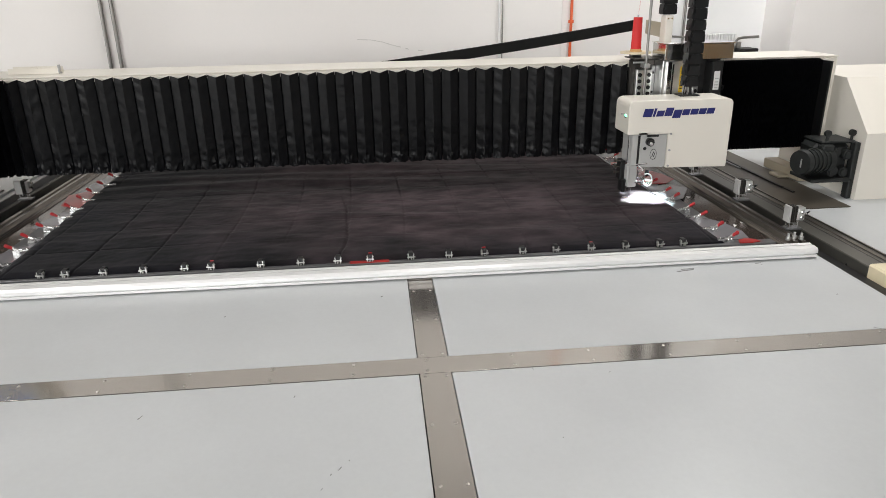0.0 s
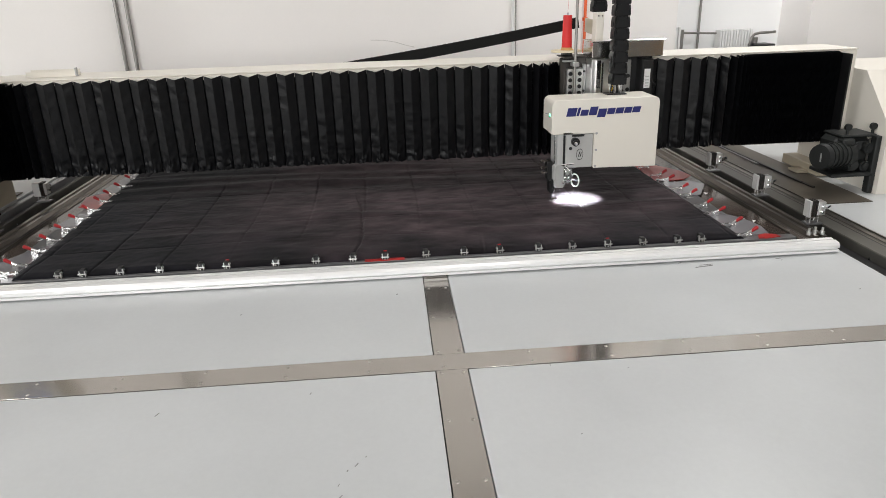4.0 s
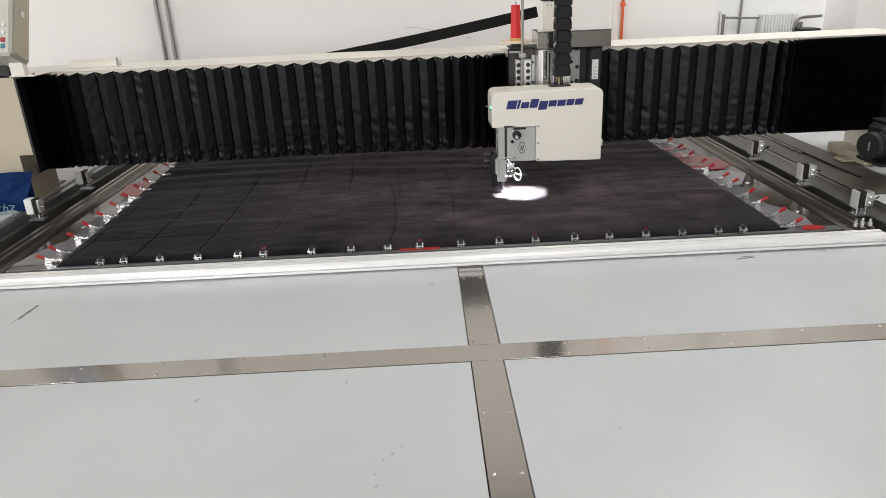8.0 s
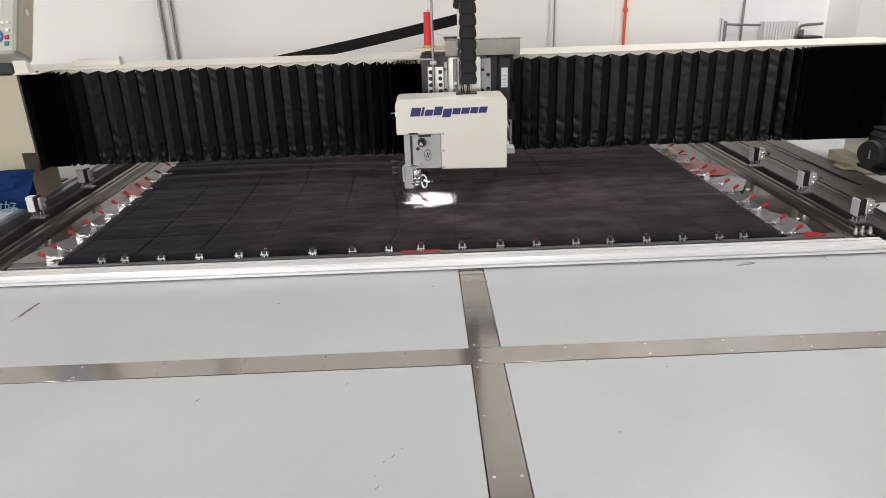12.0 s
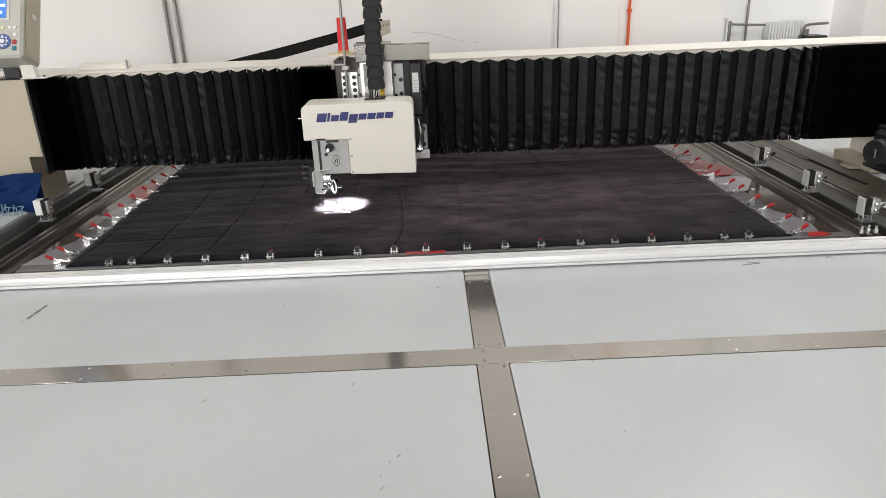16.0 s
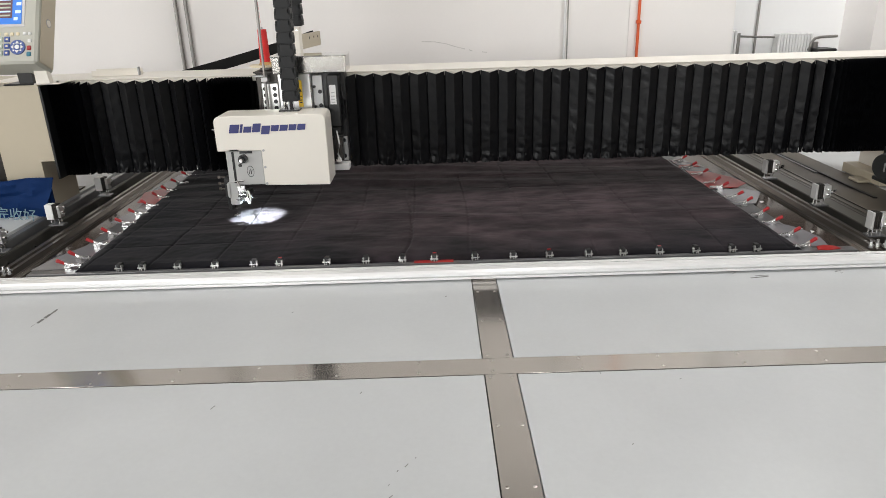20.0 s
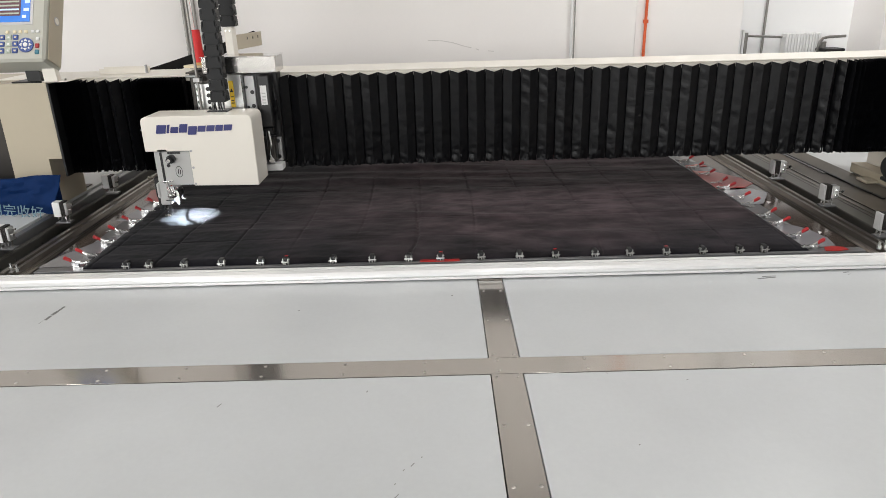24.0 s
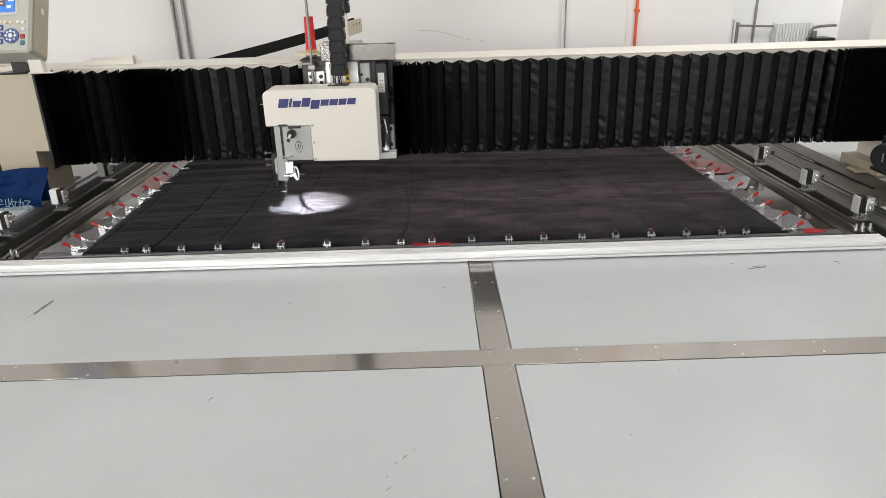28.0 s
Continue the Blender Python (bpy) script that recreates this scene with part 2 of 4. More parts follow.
def ring(bm, centre, radius, r, axis="y", n=24, m=8, squash=1.0):
    rows = []
    for i in range(n):
        a = 2 * math.pi * i / n
        row = []
        for k in range(m):
            b = 2 * math.pi * k / m
            d, h = radius + r * math.cos(b), r * math.sin(b)
            p = (d * math.cos(a) * squash, d * math.sin(a), h)
            p = {"z": p, "y": (p[0], p[2], p[1]), "x": (p[2], p[0], p[1])}[axis]
            row.append(bm.verts.new(Vector(centre) + Vector(p)))
        rows.append(row)
    for i in range(n):
        for k in range(m):
            bm.faces.new((rows[i][k], rows[(i + 1) % n][k], rows[(i + 1) % n][(k + 1) % m], rows[i][(k + 1) % m]))
    bmesh.ops.recalc_face_normals(bm, faces=bm.faces)
    return bm


# ---- structure ----
WY, NY = 3.0, 3.36
single("floor", box(B(), -7, 7, -6, 3.6, -T - 0.1, -T), FLOOR, "grey concrete workshop floor", "floor", kind="structure")
single("ceiling", box(B(), -7, 7, -6, 3.6, 3.2, 3.3), CEIL, "plain off-white workshop ceiling", "ceiling", kind="structure")
wall = single("wall_north", box(B(), -7, 1.748, WY, 3.6, -T, 3.2), WALL, "cream white painted workshop wall", "wall", kind="structure")
single("wall_north_pier", box(B(), 2.64, 7, WY, 3.6, -T, 3.2), WALL, "cream white painted wall beside the niche", "wall", kind="structure")
single("wall_north_niche", box(B(), 1.748, 2.64, NY, 3.6, -T, 3.2), NICHE, "white back wall of a radiator niche, daylight put into its colour", "wall", kind="structure")
# unseen wall, kept grey to dim the reflections and the fill
south = B()
box(south, -7, 7, -6.2, -6, -T, 0.45)
box(south, -7, 7, -6.2, -6, 2.45, 3.2)
edge = -7.0
for wx, ww, _ in WINDOWS:
    box(south, edge, wx - ww / 2, -6.2, -6, 0.451, 2.449)
    edge = wx + ww / 2
box(south, edge, 7, -6.2, -6, 0.451, 2.449)
single("wall_south", south, FLOOR, "unseen closing wall with window openings, grey to dim reflections", "wall", kind="structure")
# added frames and panes round the unseen fill lamps
for n, (wx, ww, _) in enumerate(WINDOWS):
    win = thing("window_%d" % (n + 1), wx, -6.1, 0.45, "white framed unseen window added to hold a fill lamp", "window")
    tagged(win, kind="structure")
    x0, x1 = wx - ww / 2, wx + ww / 2
    part("window_frame", boxes((x0, x1, -6.14, -6.08, 0.452, 0.50), (x0, x1, -6.14, -6.08, 2.40, 2.448), (x0, x0 + 0.05, -6.14, -6.08, 0.501, 2.399), (x1 - 0.05, x1, -6.14, -6.08, 0.501, 2.399), (wx - 0.03, wx + 0.03, -6.14, -6.08, 0.501, 2.399), bevel=0.004), WHITE, win)
    part("window_sill", boxes((x0 - 0.03, x1 + 0.03, -6.0, -5.93, 0.42, 0.448), bevel=0.004), WHITE, win)
    for p0, p1 in ((x0 + 0.051, wx - 0.031), (wx + 0.031, x1 - 0.051)):
        pane = part("pane", boxes((p0, p1, -6.114, -6.108, 0.502, 2.398)), GLASS, win)
        pane.visible_shadow = False
# added out of view as the brown reflection in the steel box
door = thing("door_1", 4.3, -5.98, -T, "unseen brown wooden door added for the steel box to reflect", "door")
tagged(door, kind="structure")
part("door_leaf", boxes((3.85, 4.548, -5.995, -5.95, -T, 1.35), (4.552, 5.25, -5.995, -5.95, -T, 1.35), bevel=0.004), KRAFT, door)
part("door_handle", rod(B(), (4.47, -5.95, 0.3), (4.47, -5.90, 0.3), 0.012), CHROME, door)
west = boxes((-7.2, -7, -6, 3.6, -T, 0.45), (-7.2, -7, -6, 3.6, 2.45, 3.2), (-7.2, -7, -6, -4.95, 0.451, 2.449), (-7.2, -7, -1.45, 3.6, 0.451, 2.449))
single("wall_west", west, WALL, "cream white side wall with a wide window", "wall", kind="structure")
win = thing("window_4", -7.1, -3.2, 0.45, "white framed wide window in the cream wall", "window")
tagged(win, kind="structure")
part("window_frame", boxes((-7.14, -7.08, -4.949, -1.451, 0.452, 0.50), (-7.14, -7.08, -4.949, -1.451, 2.40, 2.448), (-7.14, -7.08, -4.949, -4.90, 0.501, 2.399), (-7.14, -7.08, -1.50, -1.451, 0.501, 2.399), (-7.14, -7.08, -3.23, -3.17, 0.501, 2.399), bevel=0.004), WHITE, win)
part("window_sill", boxes((-6.999, -6.93, -4.98, -1.42, 0.42, 0.448), bevel=0.004), WHITE, win)
for p0, p1 in ((-4.899, -3.231), (-3.169, -1.501)):
    pane = part("pane", boxes((-7.114, -7.108, p0, p1, 0.502, 2.398)), GLASS, win)
    pane.visible_shadow = False
single("wall_east", box(B(), 7, 7.2, -6, 3.6, -T, 3.2), WALL, "cream white side wall", "wall", kind="structure")


def wall_pipe(name, x, r, mat, label, y=2.985, top=3.2, brackets=(0.72,)):
    ob = thing(name, x, y, -T, label, "pipe", "pipes on the wall")
    part("pipe", rod(B(), (x, y, -T), (x, y, top), r, 12), mat, ob)
    for z in brackets:
        part("clip", boxes((x - r * 1.6, x + r * 1.6, y - r * 1.3, WY, z, z + 0.02), bevel=0.002), mat, ob)
    return ob


wall_pipe("wall_pipe", -1.715, 0.011, GALV, "grey galvanised pipe running up the wall", brackets=())
wall_pipe("wall_pipe", -1.652, 0.011, GALV, "grey galvanised pipe running up the wall", brackets=())
wall_pipe("wall_conduit", 0.682, 0.009, WHITE, "white electrical conduit up the wall", brackets=())
wall_pipe("wall_conduit", 0.700, 0.004, GALV, "thin grey cable along the white conduit", brackets=())
wall_pipe("sprinkler_pipe", 1.143, 0.009, ORANGE, "orange painted pipe running up the wall", brackets=(0.66,))
single("trim", boxes((1.085, 1.092, 2.992, WY, -T, 3.2)), WALL, "narrow vertical joint strip on the wall", "trim", kind="structure")

for pts in (((-0.214, 0.590), (-0.13, 0.586), (-0.058, 0.572), (0.0, 0.553), (0.058, 0.538)), ((0.085, 0.532), (0.105, 0.524)), ((0.165, 0.517), (0.198, 0.513))):
    mark = tube([(x, 3.0, z) for x, z in pts], 0.003, 6)
    for v in mark.verts:
        v.co.y = 2.9995 + 0.15 * (v.co.y - 3.0)
    part("scratch", mark, GREYMARK, wall, "faint grey scratch")

# radiators and a trolley in the niche
def radiator(x0, x1, top, label):
    ob = thing("radiator", (x0 + x1) / 2, NY - 0.06, -T + 0.1, label, "radiator", "radiators in the niche")
    n = max(2, int((x1 - x0) / 0.0195))
    for i in range(n):
        x = x0 + (i + 0.5) * (x1 - x0) / n
        part("column", boxes((x - 0.0078, x + 0.0078, NY - 0.11, NY - 0.03, -T + 0.1, top), bevel=0.003), WHITE, ob)
    part("header", rod(B(), (x0, NY - 0.07, top - 0.03), (x1, NY - 0.07, top - 0.012), 0.014), WHITE, ob)
    return ob


radiator(2.165, 2.40, 0.555, "white finned radiator in the niche")
radiator(1.77, 1.89, 0.585, "short white finned radiator in the niche")
heat = thing("heating_pipes", 2.04, NY - 0.03, -T, "thin grey heating pipes crossing on the niche wall", "pipe")
part("riser", rod(B(), (2.045, NY - 0.03, -T), (2.045, NY - 0.03, 3.2), 0.008), GALV, heat)
part("branch", rod(B(), (1.89, NY - 0.045, 0.545), (2.20, NY - 0.045, 0.53), 0.007), GALV, heat)
part("drop", rod(B(), (1.915, NY - 0.06, -T), (1.915, NY - 0.06, 0.565), 0.014), GALV, heat)
tr = thing("hand_trolley", 2.42, 3.2, -T, "trolley with a bent grey tube handle and black pad", "trolley")
part("handle", tube([(2.36, 3.2, -T), (2.36, 3.2, 0.47), (2.365, 3.2, 0.50), (2.385, 3.2, 0.525), (2.42, 3.2, 0.532), (2.53, 3.2, 0.535)], 0.009), GALV, tr)
part("pad", boxes((2.37, 2.50, 3.12, 3.26, 0.44, 0.463), bevel=0.006), BLACK, tr)
part("post", rod(B(), (2.41, 3.24, -T), (2.41, 3.24, 0.50), 0.02), GALV, tr)

# ---- table ----
table = thing("machine_table", 0, 0.5, -T, "white laminate machine table with riveted steel strips", "table")
S = 0.038
for x0, x1 in ((-1.655, -S - 0.0025), (S + 0.0025, 1.372)):
    for y0, y1 in ((-1.35, -S - 0.0025), (S + 0.0025, 2.9)):
        part("board", boxes((x0, x1, y0, y1, -0.03, 0), bevel=0.001), BOARD, table)
part("joint_bed", boxes((-1.655, 1.372, -0.05, 0.05, -0.045, -0.032), (-0.05, 0.05, -1.35, -0.051, -0.045, -0.032), (-0.05, 0.05, 0.051, 2.9, -0.045, -0.032)), BLACK, table)
part("steel_strip", boxes((-1.655, 1.372, -S, S, -0.03, 0.0005), bevel=0.0004), STEEL, table, "brushed steel joint strip with rivets")
part("steel_strip", boxes((-S, S, S + 0.001, 0.62, -0.03, 0.0005), bevel=0.0004), STEEL, table, "brushed steel joint strip with rivets")
part("steel_strip", boxes((-S, S, -1.35, -S - 0.001, -0.03, 0.0005), bevel=0.0004), STEEL, table, "brushed steel joint strip with rivets")
rivet = B()
bmesh.ops.create_uvsphere(rivet, u_segments=10, v_segments=6, radius=0.0042)
for v in rivet.verts:
    v.co.z = max(0.0, v.co.z) * 0.45
rivet = mesh_of("rivet", rivet, material("rivet_steel", (0.5, 0.47, 0.44), 0.32, 1.0))
spots = [(sx * 0.026, y) for y in (0.45, 0.25, 0.054, -0.054, -0.25, -0.445, -0.65) for sx in (-1, 1)]
spots += [(x * 0.2, sy * 0.024) for x in range(-8, 7) for sy in (-1, 1) if x] + [(-0.018, 0.026), (-0.018, -0.024)]
for x, y in spots:
    share("rivet", rivet, table, (x, y - 0.5, T + 0.0006))
part("apron", boxes((-1.6, 1.34, -1.28, -1.25, -0.16, -0.03), (-1.6, 1.34, 2.80, 2.83, -0.16, -0.03)), CREAM, table)
for x in (-1.58, 1.30):
    for y in (-1.25, 0.8, 2.75):
        part("leg", boxes((x - 0.03, x + 0.03, y - 0.03, y + 0.03, -T, -0.03), bevel=0.003), CREAM, table)


def scuff(points, r=0.0016):
    pts = [(x, y, 0.0006) for x, y in points]
    bm = tube(pts, r * 0.75, 6)
    for v in bm.verts:
        v.co.z = 0.0004 + 0.3 * (v.co.z - 0.0006)
    part("scuff", bm, DIRT, table)


scuff([(-1.318, 0.326), (-1.316, 0.352)], 0.0065)
scuff([(-1.3155, 0.358), (-1.312, 0.384)], 0.0075)
scuff([(-1.311, 0.389), (-1.308, 0.416)], 0.0055)
scuff([(-1.325, 0.30), (-1.322, 0.322)], 0.0012)
scuff([(-0.580, 0.344), (-0.576, 0.347)], 0.003)
scuff([(-0.126, 0.422), (-0.123, 0.427)], 0.003)
scuff([(-0.669, -0.152), (-0.663, -0.138)], 0.0018)
scuff([(-0.334, -0.106), (-0.332, -0.099)], 0.0016)
scuff([(0.84, 0.492), (0.90, 0.502)], 0.0042)
scuff([(0.86, 0.508), (0.905, 0.511)], 0.003)
scuff([(0.80, 0.535), (0.812, 0.540)], 0.002)
scuff([(1.125, 0.524), (1.145, 0.528)], 0.003)
scuff([(1.135, 0.51), (1.142, 0.512)], 0.002)
scuff([(0.238, -0.036), (0.240, -0.052)], 0.0012)
scuff([(-0.248, -0.466), (-0.240, -0.455)], 0.0012)
scuff([(-0.25, -0.43), (-0.247, -0.424)], 0.001)
scuff([(-0.220, -0.376), (-0.214, -0.366)], 0.0014)
scuff([(-0.20, -0.35), (-0.199, -0.347)], 0.0016)
scuff([(-0.235, -0.39), (-0.233, -0.385)], 0.0014)
scuff([(0.24, -0.328), (0.243, -0.325)], 0.0014)
scuff([(0.418, -0.087), (0.423, -0.085)], 0.0014)
scuff([(1.20, 0.05), (1.225, 0.03)], 0.0014)
scuff([(1.235, 0.26), (1.24, 0.262)], 0.0022)


def side_rail(sx, xs, label):
    """The sunk guide beside the table, on which the frame runs; xs is the table's edge, sx the way outwards."""
    def across(a, b):
        return (xs + sx * a, xs + sx * b) if sx > 0 else (xs + sx * b, xs + sx * a)
    ob = thing("guide_rail", xs + sx * 0.1, 0.9, -T, label, "rail", "guide rails beside the table")
    part("trough", boxes((*across(0.004, 0.06), -1.35, 2.9, -0.07, -0.06)), DARK, ob, "dark oily trough")
    part("guide_beam", boxes((*across(0.062, 0.125 if sx > 0 else 0.086), 0.0, 2.9, -0.07, 0.022), bevel=0.003), RAILGREY, ob)
    part("slider_track", boxes((*across(0.012, 0.058), -0.2, 2.9, -0.06, -0.012), bevel=0.002), BLACK, ob)
    if sx > 0:
        part("cover_strip", boxes((*across(0.132, 0.200), 0.0, 2.9, -0.07, 0.014), bevel=0.002), RAILGREY, ob)
        part("wear_strip", boxes((*across(0.136, 0.142), 0.0, 2.9, 0.0145, 0.018), (*across(0.160, 0.178), 0.0, 2.9, 0.0145, 0.0165), (*across(0.190, 0.197), 0.0, 2.9, 0.0145, 0.0185), bevel=0.0008), OXIDE, ob, "worn aluminium strips")
        part("dark_edge", boxes((*across(0.126, 0.131), 0.0, 2.9, -0.07, 0.02)), BLACK, ob)
    else:
        part("cover_strip", boxes((*across(0.088, 0.119), 0.0, 2.9, -0.07, 0.052), bevel=0.003), PLATE, ob)
        part("dark_edge", boxes((*across(0.1195, 0.1225), 0.0, 2.9, -0.07, 0.045)), BLACK, ob)
    part("end_block", boxes((*across(0.058, 0.150), 0.25, 0.40, -0.03, 0.034), (*across(0.05, 0.16), 0.24, 0.41, -0.06, -0.02), bevel=0.006), IVORY, ob, "ivory plastic end block")
    for k in range(13):
        y = 0.5 + 0.18 * k
        part("bolt", rod(B(), (xs + sx * 0.06, y, -0.01), (xs + sx * 0.064, y, -0.01), 0.005, 8), CHROME, ob)
    for y in (0.1, 1.5, 2.8):
        part("support", boxes((*across(0.02, 0.18), y - 0.04, y + 0.04, -T, -0.07)), CREAM, ob)
    return ob


side_rail(1, 1.372, "sunk guide rail with a grey beam beside the table")
side_rail(-1, -1.655, "sunk guide rail with a grey beam beside the table")
for sx, xs, up in ((1, 1.58, 0.0), (-1, -1.778, 0.06)):
    a, b = (xs, xs + 1.0) if sx > 0 else (xs - 1.0, xs)
    ob = thing("side_table", (a + b) / 2, 0.9, -T, "white laminate side table outside the guide rail", "table", "side tables")
    part("board", boxes((a, b, -0.4, 2.9, up - 0.03, up), bevel=0.001), BOARD, ob)
    part("panel", boxes((a + 0.12, b - 0.04, -0.3, 2.8, -T, up - 0.03)), CREAM, ob)
plate = single("floor_plate", boxes((1.585, 1.83, 1.055, 2.85, 0.001, 0.004)), BROWN, "dark stained steel plate lying on the side table", "plate")
single("joint_strip", boxes((1.690, 1.702, 1.72, 2.85, 0.0045, 0.010), bevel=0.001), PLATE, "narrow aluminium strip along the steel plate", "strip")
single("cable_slot", boxes((1.704, 1.716, 1.36, 2.3, 0.0045, 0.012), (1.708, 1.722, 1.28, 1.36, 0.0045, 0.010)), BLACK, "black cable strip along the steel plate", "cable")

# ---- gantry: beam and legs ----
beam = thing("gantry_beam", 0.05, 1.54, 0.2, "cream enamelled gantry beam over the frame", "beam")
part("beam_body", boxes((-1.98, 1.915, 1.43, 1.685, 0.20, 0.572), bevel=0.006), CREAM, beam)
part("cap", boxes((-1.98, 1.915, 1.428, 1.69, 0.5725, 0.577), bevel=0.001), CREAM, beam)
# black sheet added so the slits between pleats look fully shaded
part("front_cover", boxes((-1.71, 1.805, 1.423, 1.4275, 0.201, 0.552)), MATT, beam, "matt black sheet added as shade behind the pleats")
tray = thing("cable_tray", -1.50, 1.56, 0.578, "cream sheet metal tray on the beam top", "tray")
part("channel", boxes((-1.60, -1.402, 1.53, 1.5335, 0.578, 0.600), (-1.60, -1.402, 1.534, 1.575, 0.578, 0.581), (-1.60, -1.402, 1.5755, 1.579, 0.578, 0.604)), CREAM, tray)
part("end_tab", boxes((-1.4015, -1.3975, 1.525, 1.545, 0.578, 0.612)), GREY, tray)


def leg(sx, x, far, label):
    ob = thing("gantry_leg", x + sx * 0.2, 1.45, -T, label, "gantry leg")
    outline = [(1.150, -T), (1.150, 0.285), (1.345, 0.492), (1.75, 0.497), (1.75, -T)]
    lo, hi = (x, x + far) if sx > 0 else (x - far, x)
    # CREAM in place of the left leg's BEIGE stands in for front light
    part("housing", prism(B(), outline, "x", lo, hi), CREAM, ob, "sheet metal housing with a sloped front, coloured paler as front-lit")
    return ob


right = leg(1, 1.91, 0.5, "cream sheet metal gantry leg with a motor")
part("foot", boxes((1.835, 1.908, 1.45, 1.75, 0.005, 0.05), (1.78, 1.84, 1.52, 1.60, 0.005, 0.018), bevel=0.003), BEIGE, right)
left = thing("gantry_leg", -1.85, 1.5, 0.061, "cream sheet metal gantry leg carrying a control panel", "gantry leg")
part("housing", prism(B(), [(-1.936, 0.061), (-1.778, 0.061), (-1.778, 0.2625), (-1.722, 0.2625), (-1.722, 0.571), (-1.936, 0.571)], "y", 1.318, 1.56), BEIGE, left, "beige sheet metal housing")
part("rear_housing", boxes((-1.936, -1.722, 1.561, 1.75, 0.2625, 0.5708)), BEIGE, left)
part("foot_plate", boxes((-1.936, -1.80, 1.562, 1.66, 0.061, 0.066)), BROWN, left)
part("top_plate", boxes((-2.40, -1.9365, 1.34, 1.75, 0.50, 0.571), bevel=0.004), BEIGE, left)
part("open_side", boxes((-2.38, -1.9365, 1.40, 1.75, 0.061, 0.499)), DARK, left, "dark open side of the housing")

# gear motor on the leg
mot = thing("gear_motor", 1.78, 1.24, 0.06, "black gear motor bolted inside the gantry leg", "motor")
part("gearbox", boxes((1.735, 1.895, 1.215, 1.335, 0.092, 0.236), bevel=0.018), IRON, mot)
part("base_plate", boxes((1.715, 1.895, 1.17, 1.335, 0.076, 0.0915), bevel=0.003), IRON, mot)
part("lid", boxes((1.752, 1.905, 1.20, 1.335, 0.237, 0.248), bevel=0.004), IRON, mot)
part("motor_body", rod(B(), (1.80, 1.215, 0.168), (1.672, 1.184, 0.168), 0.050, 28), IRON, mot)
for k in range(5):
    f = k / 4
    x, y = 1.772 - 0.085 * f, 1.208 - 0.0205 * f
    part("cooling_fin", rod(B(), (x, y, 0.168), (x - 0.006, y - 0.0015, 0.168), 0.0545, 28), IRON, mot)
part("end_cap", rod(B(), (1.6715, 1.1838, 0.168), (1.652, 1.177, 0.168), 0.055, 28, 0.050), IRON, mot)
part("name_plate", boxes((1.6485, 1.6515, 1.163, 1.169, 0.150, 0.186)), GREY, mot, "small pale name plate")
for x, z, r in ((1.815, 0.120, 0.030), (1.865, 0.115, 0.027), (1.872, 0.190, 0.026), (1.82, 0.20, 0.022)):
    part("cover", rod(rod(B(), (x, 1.235, z), (x, 1.19, z), r, 18, r * 0.8), (x, 1.19, z), (x, 1.184, z), r * 0.5, 10), IRON, mot)
part("terminal_box", boxes((1.748, 1.802, 1.18, 1.225, 0.205, 0.236), bevel=0.006), IRON, mot)
for x in (1.785, 1.895):
    part("eye_bolt", rod(rod(B(), (x, 1.22, 0.248), (x, 1.22, 0.268), 0.006), (x, 1.213, 0.278), (x, 1.227, 0.278), 0.014, 14), IRON, mot)
part("bracket", boxes((1.885, 1.908, 1.17, 1.21, 0.0, 0.245), bevel=0.004), IRON, mot)

# control panel on the left leg
pan = thing("control_panel", -1.72, 1.30, 0.5715, "cream control panel with a colour screen and keypad", "control panel")
PX = Matrix.Translation((-1.710, 1.243, 0.663)) @ Matrix.Rotation(radians(-27), 4, "X")


def on_panel(bm):
    bmesh.ops.transform(bm, matrix=PX, verts=bm.verts)
    return bm


def key(x, z, w, h, mat, label="", proud=0.005):
    return part("key", on_panel(boxes((x - w / 2, x + w / 2, -proud, 0.002, z - h / 2, z + h / 2), bevel=0.002)), mat, pan, label)


part("foot", boxes((-1.86, -1.74, 1.322, 1.43, 0.5715, 0.577), bevel=0.002), BLACK, pan, "black foot plate")
part("foot", boxes((-1.738, -1.635, 1.322, 1.43, 0.5715, 0.577), bevel=0.002), CREAM, pan)
for x in (-1.72, -1.69, -1.647):
    part("bolt", rod(B(), (x, 1.335, 0.577), (x, 1.335, 0.585), 0.006, 6), CHROME, pan)
part("stand", prism(B(), [(-1.722, 0.5775), (-1.668, 0.5775), (-1.676, 0.660), (-1.722, 0.660)], "y", 1.315, 1.345), CREAM, pan)
part("neck", prism(B(), [(-1.797, 0.5775), (-1.741, 0.5775), (-1.746, 0.655), (-1.80, 0.655)], "y", 1.33, 1.36), BLACK, pan, "black neck")
case = on_panel(boxes((-0.22, 0.045, 0.0, 0.122, 0.0, 0.40), bevel=0.009))
part("case", case, PANELGREY, pan)
part("side_cover", on_panel(boxes((0.0452, 0.049, 0.020, 0.112, 0.012, 0.385), bevel=0.002)), BEIGE, pan)
part("screen", on_panel(boxes((-0.17, -0.016, -0.003, 0.004, 0.158, 0.31))), SCREEN, pan, "glowing blue screen")
part("screen_window", on_panel(boxes((-0.165, -0.052, -0.0042, -0.0032, 0.182, 0.30))), SCREENDARK, pan)
for k in range(7):
    part("screen_line", on_panel(boxes((-0.160, -0.058, -0.0054, -0.0044, 0.188 + 0.016 * k, 0.194 + 0.016 * k))), SCREENPALE if k % 3 == 1 else KEYGREY, pan)
for x, z, w in ((-0.045, 0.172, 0.022), (-0.040, 0.20, 0.03), (-0.036, 0.232, 0.026), (-0.04, 0.26, 0.03)):
    part("screen_icon", on_panel(boxes((x, x + w * 0.7, -0.0042, -0.0032, z, z + 0.012))), SCREENPALE, pan)
